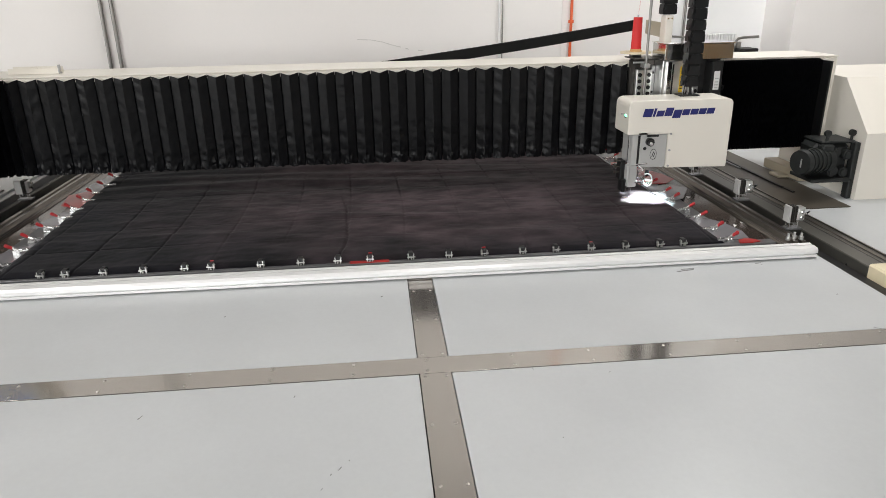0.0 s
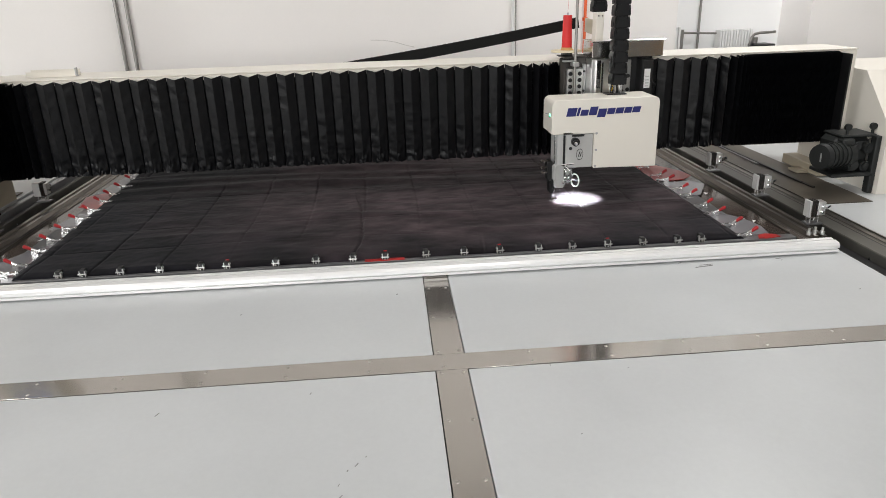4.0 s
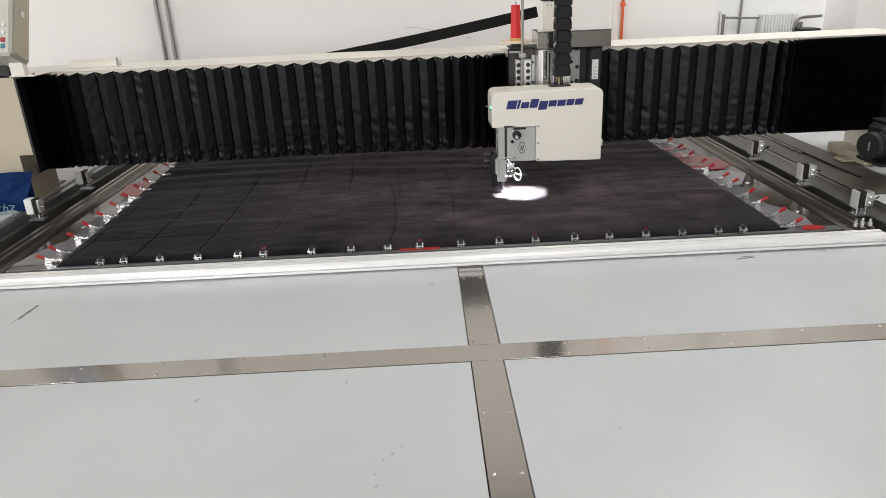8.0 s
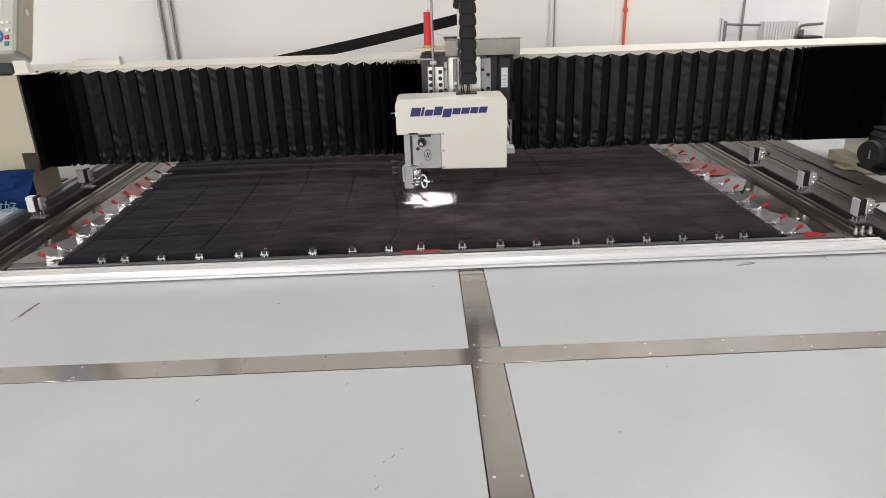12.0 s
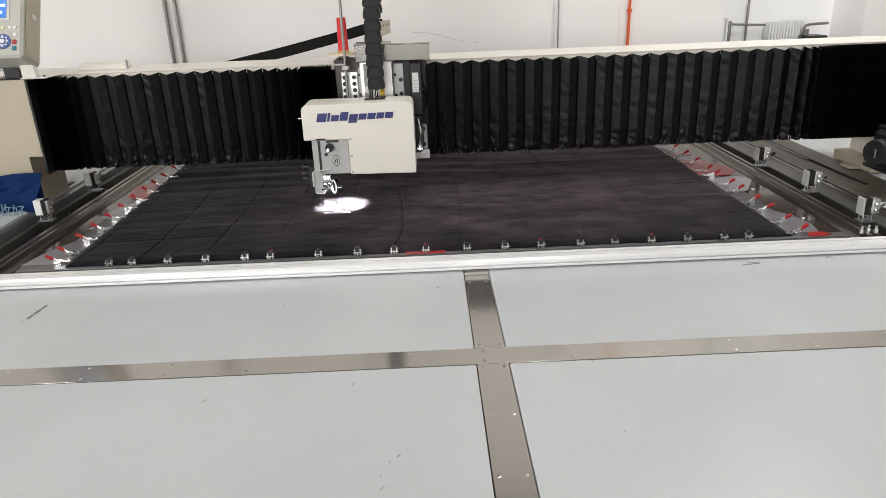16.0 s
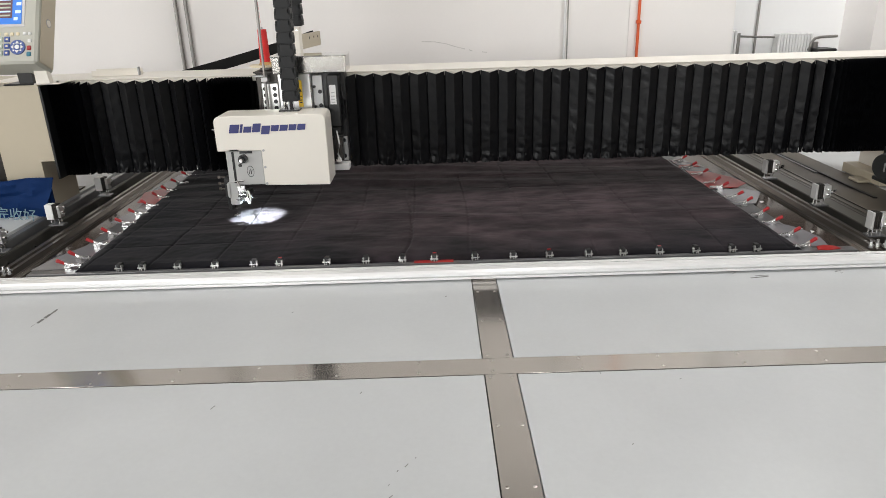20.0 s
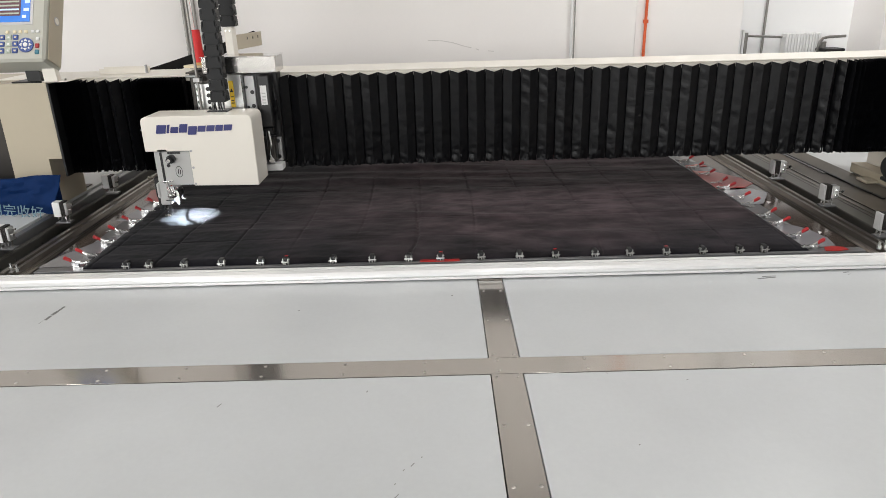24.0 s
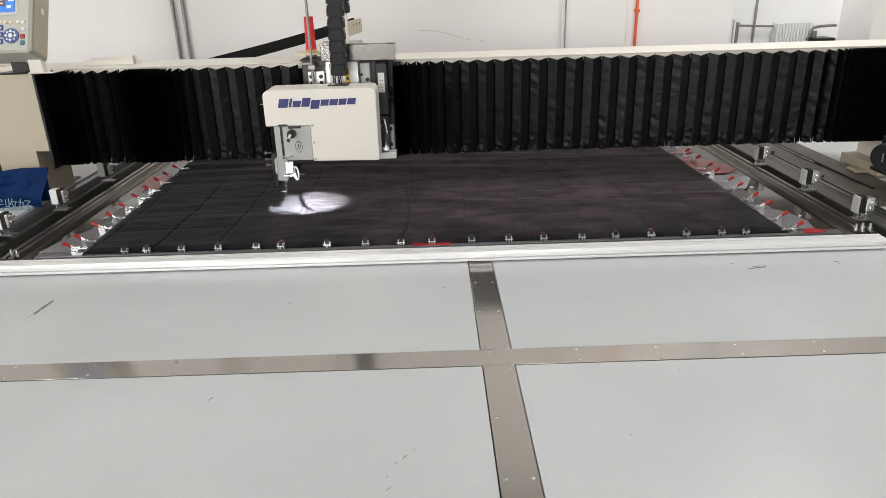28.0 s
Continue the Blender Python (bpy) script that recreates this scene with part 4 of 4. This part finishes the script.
def pleat_story(length, first):
    """The pitch of every pleat, counted from the carriage, at each time of BT: those next to the carriage give way first."""
    p, story = list(first), []
    for t in BT:
        for _ in range(60):
            gap = length(t) - sum(p)
            if abs(gap) < 1e-5:
                break
            room = [((PMAX - q) if gap > 0 else (q - PMIN)) * math.exp(-k / 1.6) for k, q in enumerate(p)]
            whole = sum(room) or 1.0
            p = [min(PMAX, max(PMIN, q + gap * r / whole)) for q, r in zip(p, room)]
        story.append(list(p))
    return story


def bellows(name, sx, fixed, reach, first, label):
    ob = thing(name, fixed, 1.387, LOW, label, "bellows", "bellows of the beam")
    story = pleat_story(lambda t: sx * (carriage_x(t) + reach - fixed), first)
    rows = [[] for _ in range(2 * len(first))]
    for t, p in zip(BT, story):
        x = carriage_x(t) + reach
        for k, q in enumerate(p):
            half = q / 2
            th = math.degrees(math.acos(min(1.0, half / PANEL)))
            for h in range(2):
                mid = x - sx * half / 2
                x -= sx * half
                rows[2 * k + h].append((t, pose(mid - fixed, 0, 0, 0, 0, th if h == 0 else -th)))
    made = []
    for n, r in enumerate(rows):
        panel = share("panel", panel_meshes[2 * prng.randrange(6) + n % 2], ob, (0, 0, 0))
        made.append((panel, r))
    part("end_plate", boxes((fixed - 0.004, fixed + 0.004, 1.316, 1.42, LOW, HIGH + 0.004)), BLACK, ob)
    return made


first_left = [0.0725] * 34 + [0.055, 0.035, 0.022, 0.014] + [0.0082] * 10
first_right = [0.0073] * 64
PANELS = bellows("bellows", 1, -1.716, -0.331, first_left, "black pleated fabric bellows along the beam front")
PANELS += bellows("bellows", -1, 1.813, 0.056, first_right, "black pleated fabric bellows along the beam front")

# ---- carriage on the beam, drawn where it stands at 8 s ----
C0 = 0.552
car = thing("carriage", C0, 1.30, 0.2, "silver machine carriage with motor, spool holder and steel box", "carriage")
part("back_plate", boxes((0.232, 0.500, 1.412, 1.422, 0.215, 0.585), bevel=0.003), DARK, car)
part("side_panel", boxes((0.501, 0.606, 1.352, 1.42, 0.215, 0.585), bevel=0.003), BLACK, car, "black plate behind the motor")
part("terminal_plate", boxes((0.555, 0.600, 1.338, 1.3515, 0.225, 0.33), bevel=0.002), GREY, car)
for z in (0.245, 0.31):
    part("terminal_nut", rod(B(), (0.585, 1.338, z), (0.585, 1.332, z), 0.009, 12), BLACK, car)
part("column", boxes((0.342, 0.473, 1.320, 1.411, 0.24, 0.585), bevel=0.003), ALU, car, "silver vertical slide column")
part("rail", boxes((0.359, 0.377, 1.307, 1.3198, 0.24, 0.58), (0.470, 0.4725, 1.313, 1.3198, 0.24, 0.58), bevel=0.001), CHROME, car)
part("dark_slot", boxes((0.384, 0.390, 1.317, 1.3205, 0.26, 0.57)), BLACK, car)
part("hole_block", boxes((0.258, 0.326, 1.385, 1.411, 0.37, 0.545), bevel=0.003), ALU, car, "drilled aluminium block")
for i, x in enumerate((0.272, 0.311)):
    for z in (0.392, 0.418, 0.444, 0.470, 0.496, 0.522):
        part("socket_screw", rod(B(), (x, 1.3855, z), (x, 1.382, z), 0.0085, 14), BLACK, car)
part("spacer", boxes((0.3265, 0.3415, 1.395, 1.411, 0.30, 0.56), bevel=0.002), GREY, car)
for z in (0.35, 0.45, 0.53):
    part("socket_screw", rod(B(), (0.332, 1.395, z), (0.332, 1.391, z), 0.005, 12), BLACK, car)
    part("socket_screw", rod(B(), (0.481, 1.345, z), (0.481, 1.341, z), 0.006, 12), BLACK, car)
part("side_plate", boxes((0.4735, 0.515, 1.345, 1.411, 0.30, 0.575), bevel=0.002), GREY, car)
for z in (0.40, 0.455, 0.51):
    part("socket_screw", rod(B(), (0.503, 1.345, z), (0.503, 1.341, z), 0.008, 12), BLACK, car)
part("warning_label", boxes((0.418, 0.436, 1.3182, 1.3195, 0.455, 0.56)), YELLOW, car, "yellow warning label")
part("label_mark", prism(B(), [(0.420, 0.515), (0.434, 0.515), (0.427, 0.530)], "y", 1.3172, 1.3181), BLACK, car)
for z in (0.47, 0.48, 0.495):
    part("label_mark", boxes((0.421, 0.433, 1.3172, 1.3181, z, z + 0.004)), BLACK, car)
part("servo_motor", boxes((0.540, 0.588, 1.285, 1.351, 0.375, 0.58), (0.545, 0.583, 1.29, 1.351, 0.345, 0.374), bevel=0.004), BLACK, car, "black servo motor")
part("motor_label", boxes((0.550, 0.575, 1.2838, 1.2846, 0.466, 0.542)), PAPER, car, "white motor label")
for z in (0.472, 0.484, 0.496, 0.51):
    part("label_line", boxes((0.555, 0.570, 1.2828, 1.2836, z, z + 0.004)), GREYPAINT, car)
part("steel_box", boxes((0.332, 0.622, 1.285, 1.42, 0.590, 0.652), bevel=0.002), POLISHED, car, "polished stainless steel box")
part("steel_lip", boxes((0.328, 0.626, 1.281, 1.424, 0.6525, 0.656), bevel=0.001), CHROME, car)
part("lower_bracket", boxes((0.515, 0.606, 1.285, 1.345, 0.196, 0.222), bevel=0.002), WHITE, car, "white lower bracket")
part("lower_block", boxes((0.50, 0.585, 1.29, 1.345, 0.232, 0.33), bevel=0.003), DARK, car)
part("clamp_nut", rod(B(), (0.568, 1.288, 0.245), (0.568, 1.27, 0.245), 0.012, 12), CHROME, car)
for k in range(5):
    part("cable", tube([(0.590, 1.335, 0.54 - 0.03 * k), (0.599 + 0.002 * k, 1.318 - 0.004 * k, 0.48), (0.596 + 0.002 * k, 1.322, 0.40), (0.588 + 0.004 * k, 1.325, 0.33)], 0.0035, 8), BLACK, car)
for k in range(4):
    part("cable", tube([(0.53 + 0.012 * k, 1.285, 0.36), (0.528 + 0.016 * k, 1.262, 0.31), (0.538 + 0.010 * k, 1.258, 0.27), (0.53 + 0.016 * k, 1.28, 0.232)], 0.0032, 8), (BLACK, GREY, BLACK, PAPER)[k], car)
SX, SY = 0.270, 1.452
part("spool_bracket", boxes((0.236, 0.345, 1.36, 1.49, 0.5865, 0.5925), (SX - 0.02, SX + 0.02, SY - 0.02, SY + 0.02, 0.5925, 0.608), bevel=0.002), DARK, car)
part("spool_plate", rod(B(), (SX, SY, 0.606), (SX, SY, 0.613), 0.065, 40), IVORY, car, "round cream spool plate")
part("spool_base", rod(B(), (SX, SY, 0.6135), (SX, SY, 0.624), 0.026, 24, 0.022), KRAFT, car)
part("spool_pin", rod(B(), (SX, SY, 0.624), (SX, SY, 0.762), 0.0035, 10), GREY, car)
part("thread_cone", rod(B(), (SX, SY, 0.6245), (SX, SY, 0.752), 0.0215, 40, 0.0180), THREAD, car, "cone of bright red thread")
part("thread", tube([(SX, SY, 0.755), (SX, SY - 0.02, 0.86), (SX + 0.004, SY - 0.06, 1.2)], 0.0004, 6), THREAD, car, "red thread running up")
part("thread_post", rod(B(), (0.283, 1.355, 0.40), (0.283, 1.355, 1.28), 0.0056, 14), GALV, car, "chrome thread stand rod")
part("post_clamp", boxes((0.270, 0.297, 1.34, 1.384, 0.555, 0.572), (0.232, 0.292, 1.362, 1.372, 0.572, 0.58), bevel=0.002), GREY, car)
part("chain_bracket", boxes((0.389, 0.423, 1.445, 1.50, 0.5775, 0.757), bevel=0.003), CREAM, car, "cream upright bracket")
part("bracket_screw", rod(rod(B(), (0.398, 1.445, 0.745), (0.398, 1.442, 0.745), 0.003), (0.414, 1.445, 0.745), (0.414, 1.442, 0.745), 0.003), CHROME, car)
part("tail_arm", prism(B(), [(0.402, 1.50), (0.412, 1.50), (0.451, 1.80), (0.441, 1.80)], "z", 0.664, 0.724), BEIGE, car, "cream arm reaching behind the beam")
for f in (0.45, 0.66, 0.86):
    part("arm_hole", rod(B(), (0.4122 + 0.039 * f, 1.50 + 0.30 * f, 0.704), (0.4134 + 0.039 * f, 1.50 + 0.30 * f, 0.704), 0.006, 10), BLACK, car)


def chain_mesh(w, d, h):
    """One link: flared side walls, a dovetailed front plate and the pin bosses."""
    bm = B()
    for q in (-1, 1):
        prism(bm, [(q * w * 0.39, 0.001), (q * w * 0.49, 0.003), (q * w * 0.49, h * 0.60), (q * w * 0.445, h - 0.001), (q * w * 0.39, h - 0.001)][::q], "y", -d / 2, d / 2)
        rod(bm, (q * (w / 2 - 0.001), -d * 0.1, h * 0.34), (q * (w / 2 + 0.0015), -d * 0.1, h * 0.34), h * 0.22, 12)
    prism(bm, [(-w * 0.44, 0.0035), (w * 0.44, 0.0035), (w * 0.44, h * 0.40), (w * 0.33, h * 0.58), (w * 0.33, h - 0.0015), (-w * 0.33, h - 0.0015), (-w * 0.33, h * 0.58), (-w * 0.44, h * 0.40)], "y", -d / 2 - 0.003, -d / 2 + 0.005)
    box(bm, -w * 0.38, w * 0.38, -d / 2 + 0.007, d / 2 - 0.003, 0.0, h)
    return mesh_of("link", bm, LINK)


LH = 0.0425
link = chain_mesh(0.062, 0.045, LH)
for k in range(12):
    share("chain_link", link, car, Vector((0.406, 1.475, 0.760 + LH * k)) - origin(car))

# ---- sewing head, drawn where it stands at 8 s ----
head = thing("sewing_head", C0, 1.17, 0.052, "cream sewing head with a blue mark above chrome needle parts", "sewing head")


def rounded(outline, radii, n=5):
    """Rounds the corners of an outline in the plane."""
    out = []
    for i, p in enumerate(outline):
        p, a, b = Vector(p), Vector(outline[i - 1]), Vector(outline[(i + 1) % len(outline)])
        r = radii[i]
        if not r:
            out.append(tuple(p))
            continue
        u, v = p + (a - p).normalized() * r, p + (b - p).normalized() * r
        out.append(tuple(p + (a - p).normalized() * (r + 0.003)))
        for k in range(n + 1):
            s = k / n
            out.append(tuple((1 - s) ** 2 * u + 2 * s * (1 - s) * p + s * s * v))
        out.append(tuple(p + (b - p).normalized() * (r + 0.003)))
    return out


outline = rounded([(0.132, 0.327), (0.132, 0.459), (0.552, 0.459), (0.552, 0.186), (0.300, 0.190), (0.300, 0.327)], [0.006, 0.026, 0.026, 0.004, 0.004, 0.003])
cov = prism(B(), outline, "y", 1.10, 1.25)
bmesh.ops.bevel(cov, geom=[e for e in cov.edges if all(abs(v.co.y - 1.10) < 1e-5 for v in e.verts)], offset=0.002, segments=1, affect="EDGES")
cover = part("cover", cov, CREAM, head, "cream enamelled cover")
# the maker's mark as plain slanted shapes
for x, w, lo, hi in ((0.186, 0.036, 0.0, 1.0), (0.226, 0.009, 0.0, 1.0), (0.240, 0.029, 0.0, 0.70), (0.273, 0.030, 0.0, 1.0), (0.308, 0.032, -0.30, 0.70), (0.344, 0.029, 0.0, 0.70), (0.377, 0.030, 0.0, 0.70), (0.411, 0.028, 0.0, 0.70), (0.443, 0.030, 0.0, 0.70)):
    z0, z1 = 0.396 + 0.032 * lo + 0.022 * (x - 0.186), 0.396 + 0.032 * hi + 0.022 * (x - 0.186)
    s0, s1 = 0.008 * lo, 0.008 * hi
    part("mark", prism(B(), [(x + s0, z0), (x + w + s0, z0), (x + w + s1, z1), (x + s1, z1)], "y", 1.0975, 1.0993), NAVY, head, "plain navy blue mark")
for x, z in ((0.292 + 0.016, 0.333 - 0.006), (0.308, 0.262), (0.308, 0.198)):
    part("cover_screw", rod(B(), (x, 1.0995, z), (x, 1.0965, z), 0.0045, 14), GREY, head)
part("power_led", boxes((0.1300, 0.1318, 1.13, 1.142, 0.395, 0.403)), GREENLED, head, "glowing green lamp")
part("led_bezel", boxes((0.1305, 0.1319, 1.124, 1.148, 0.390, 0.394), (0.112, 0.1319, 1.134, 1.138, 0.404, 0.407)), CHROME, head)
part("face_plate", boxes((0.190, 0.299, 1.108, 1.24, 0.192, 0.326), bevel=0.003), GREYPAINT, head, "grey machine face plate")
part("nose", boxes((0.158, 0.1895, 1.112, 1.22, 0.20, 0.326), bevel=0.003), GREYPAINT, head)
part("slot", boxes((0.181, 0.1885, 1.1085, 1.112, 0.20, 0.322), (0.178, 0.214, 1.100, 1.107, 0.327, 0.3335), (0.214, 0.262, 1.104, 1.1075, 0.316, 0.324)), BLACK, head, "dark slots")
part("knob", rod(rod(B(), (0.226, 1.108, 0.297), (0.226, 1.092, 0.297), 0.016, 24), (0.224, 1.092, 0.2955), (0.224, 1.080, 0.2945), 0.012, 20), BLACK, head, "black thread tension knob")
part("knob_cap", rod(B(), (0.223, 1.080, 0.294), (0.223, 1.072, 0.293), 0.0085, 16, 0.006), CHROME, head)
part("screw_hole", rod(B(), (0.210, 1.108, 0.270), (0.210, 1.1065, 0.270), 0.0068, 16), BLACK, head)
part("emblem", ring(B(), (0.247, 1.108, 0.245), 0.021, 0.0013, "y", 28, 6, 0.62), BLACK, head, "thin oval emblem outline")
part("emblem_bar", prism(prism(B(), [(0.240, 0.236), (0.243, 0.236), (0.249, 0.256), (0.246, 0.256)], "y", 1.1068, 1.1079), [(0.247, 0.234), (0.25, 0.234), (0.255, 0.252), (0.252, 0.252)], "y", 1.1068, 1.1079), BLACK, head)
part("needle_bar", rod(B(), (0.160, 1.150, 0.085), (0.160, 1.150, 0.33), 0.0045, 12), CHROME, head)
part("presser_bar", rod(B(), (0.176, 1.150, 0.10), (0.176, 1.150, 0.33), 0.005, 12), CHROME, head)
part("guide_bracket", boxes((0.152, 0.190, 1.115, 1.145, 0.110, 0.205), (0.146, 0.158, 1.11, 1.15, 0.14, 0.20), bevel=0.004), GREYPAINT, head)
part("rear_block", boxes((0.128, 0.150, 1.14, 1.19, 0.135, 0.215), (0.136, 0.152, 1.13, 1.18, 0.085, 0.14), bevel=0.003), BLACK, head)
for z in (0.168, 0.190, 0.215):
    part("thumb_screw", rod(rod(B(), (0.130, 1.150, z), (0.108, 1.150, z), 0.003, 8), (0.112, 1.150, z), (0.104, 1.150, z), 0.006, 10), OXIDE, head)
part("lever", rod(rod(B(), (0.178, 1.112, 0.205), (0.222, 1.098, 0.212), 0.0035, 8), (0.19, 1.11, 0.205), (0.205, 1.09, 0.185), 0.003, 8), CHROME, head)
loop = ring(B(), (0, 0, 0), 0.025, 0.0030, "y", 30, 10, 0.85)
bmesh.ops.transform(loop, matrix=Matrix.Translation((0.229, 1.098, 0.144)) @ Matrix.Rotation(radians(-58), 4, "Z"), verts=loop.verts)
part("take_up_loop", loop, WHITE, head, "white plastic loop")
part("link_plate", boxes((0.186, 0.220, 1.105, 1.112, 0.140, 0.19), (0.178, 0.214, 1.10, 1.108, 0.130, 0.1395), bevel=0.003), CHROME, head)
for x, z in ((0.197, 0.175), (0.21, 0.15), (0.195, 0.150)):
    part("link_screw", rod(B(), (x, 1.105, z), (x, 1.099, z), 0.006, 12), CHROME, head)
part("foot_shank", boxes((0.166, 0.180, 1.142, 1.158, 0.062, 0.112), (0.152, 0.180, 1.136, 1.164, 0.108, 0.116), bevel=0.002), CHROME, head)
part("presser_foot", rod(rod(B(), (0.160, 1.150, 0.053), (0.160, 1.150, 0.058), 0.013, 20), (0.166, 1.15, 0.051), (0.172, 1.15, 0.07), 0.004, 8), CHROME, head)
part("foot_block", boxes((0.178, 0.206, 1.145, 1.172, 0.112, 0.140), bevel=0.006), ZINC, head, "bright rounded foot block")
part("needle", rod(B(), (0.160, 1.150, 0.052), (0.160, 1.150, 0.09), 0.0012, 8), CHROME, head)
part("head_back", boxes((0.40, 0.50, 1.2505, 1.262, 0.25, 0.44), bevel=0.002), DARK, head, "dark slide block behind the cover")
# work lamp: a tiny bright chip deep in a dark hood
LAMP, AIM = Vector((0.232, 1.128, 0.166)), Vector((0.238, 1.143, 0.050))
way = (AIM - LAMP).normalized()
HM = Matrix.Translation(LAMP) @ way.to_track_quat("Z", "Y").to_matrix().to_4x4()
hood = B()
steps = [(0.0105, -0.006), (0.0125, -0.006), (0.0125, 0.0115), (0.0105, 0.0115), (0.0105, -0.004)]
rings = [[hood.verts.new((r * math.cos(2 * math.pi * k / 28), r * math.sin(2 * math.pi * k / 28), h)) for k in range(28)] for r, h in steps[1:]]
for u, v in zip(rings, rings[1:]):
    for k in range(28):
        hood.faces.new((u[k], u[(k + 1) % 28], v[(k + 1) % 28], v[k]))
hood.faces.new(rings[0][::-1])
hood.faces.new(rings[-1])
bmesh.ops.recalc_face_normals(hood, faces=hood.faces)
bmesh.ops.transform(hood, matrix=HM, verts=hood.verts)
lamp = part("work_lamp", hood, BLACK, head, "small black lamp hood")
chip = B()
bmesh.ops.create_circle(chip, cap_ends=True, segments=16, radius=0.0013)
bmesh.ops.transform(chip, matrix=HM @ Matrix.Translation((0, 0, 0.0)), verts=chip.verts)
part("chip", chip, SPOT, lamp, "tiny bright white lamp chip")
part("lead", tube([(0.222, 1.178, 0.15), (0.225, 1.162, 0.137), (0.229, 1.141, 0.135), (0.237, 1.122, 0.135), (0.250, 1.110, 0.136), (0.262, 1.100, 0.142)], 0.0016, 8), BLACK, head, "thin dark wire")
# drag chain rising from the head
CH = Vector((0.403, 1.205, 0.448))
part("chain_base", boxes((0.365, 0.445, 1.175, 1.235, 0.4592, 0.464), bevel=0.001), BLACK, head)
for k in range(7):
    part("cable", tube([(0.382 + 0.007 * k, 1.195 + 0.005 * (k % 3), 0.455), (0.380 + 0.0072 * k, 1.193 + 0.006 * (k % 2), 0.475), (0.384 + 0.006 * k, 1.2, 0.505)], 0.0028, 6), BLACK if k % 3 else GREY, head)
for k in range(19):
    z = 0.495 + LH * k
    share("chain_link", link, head, Vector((0.413 + 0.012 * (k / 19) ** 2, 1.205 + 0.04 * (k / 19) ** 2, z)) - origin(head))

# flat drag chain that trails behind the beam
RUBBER = material("black_rubber", (0.007, 0.007, 0.007), 0.8, grain=0.1, spec=0.2)
strap = thing("drag_chain", 0.0, 1.83, 0.5, "black flat drag chain trailing behind the beam", "cable chain")
seg = mesh_of("chain_segment", boxes((-0.0335, 0.0335, -0.014, 0.014, -0.023, 0.023), bevel=0.0006), RUBBER)
SEGS = 34
strap_rows = [[] for _ in range(SEGS)]
for t in BT[::2] + [28]:
    cx = carriage_x(t)
    x, z = cx - 0.135, 0.704
    reach = 0.49 + 0.244 * (cx + 0.54)
    for k in range(SEGS):
        run = (cx - 0.13 - x) / reach
        slope = 0.128 / reach * (1.12 - 0.24 * min(run, 1.0)) if run < 1.3 and z > 0.47 else 0.0
        a = math.atan(slope)
        nx_, nz_ = x - 0.064 * math.cos(a), z - 0.064 * math.sin(a)
        strap_rows[k].append((t, pose((x + nx_) / 2, 0, (z + nz_) / 2 - 0.5, 0, -math.degrees(a), 0)))
        x, z = nx_, nz_
STRAP = [(share("chain_segment", seg, strap, (0, 0, 0)), r) for r in strap_rows]
shelf = single("cable_shelf", boxes((-3.3, 1.9, 1.79, 1.87, 0.40, 0.44), (-3.3, 1.9, 1.66, 1.79, 0.40, 0.405)), CREAM, "cream shelf behind the beam for the drag chain", "shelf")


def motions():
    times = [0, 1.5, 3, 4.25, 5.5, 7, 8, 10, 12, 13.5, 15, 17, 19, 20, 21.5, 22.5, 23.2, 23.5, 24, 25, 26.0, 26.15, 26.35, 26.6, 27, 27.5, 28]
    lift = {26.15: 0.024, 26.35: 0.050, 26.6: 0.051, 27: 0.051, 27.5: 0.051, 28: 0.051}
    walk(car, [(t, pose(carriage_x(t), 1.30, 0.2 + T)) for t in times])
    walk(head, [(t, pose(carriage_x(t), 1.17, 0.052 + T + lift.get(t, 0.0))) for t in times])
    shift = [(0, 0.0), (25, 0.0), (26.4, 0.0), (26.6, 0.002), (27, 0.019), (27.5, 0.046), (28, 0.073)]
    walk(frame_ob, [(t, pose(-0.13, 1.5 + d, 0.002 + T)) for t, d in shift])
    walk(cloth, [(t, pose(-0.15, 1.4 + d, 0.038 + T)) for t, d in shift])
    for panel, rows in PANELS:
        walk(panel, rows)
    for piece, rows in STRAP:
        walk(piece, rows)


motions()
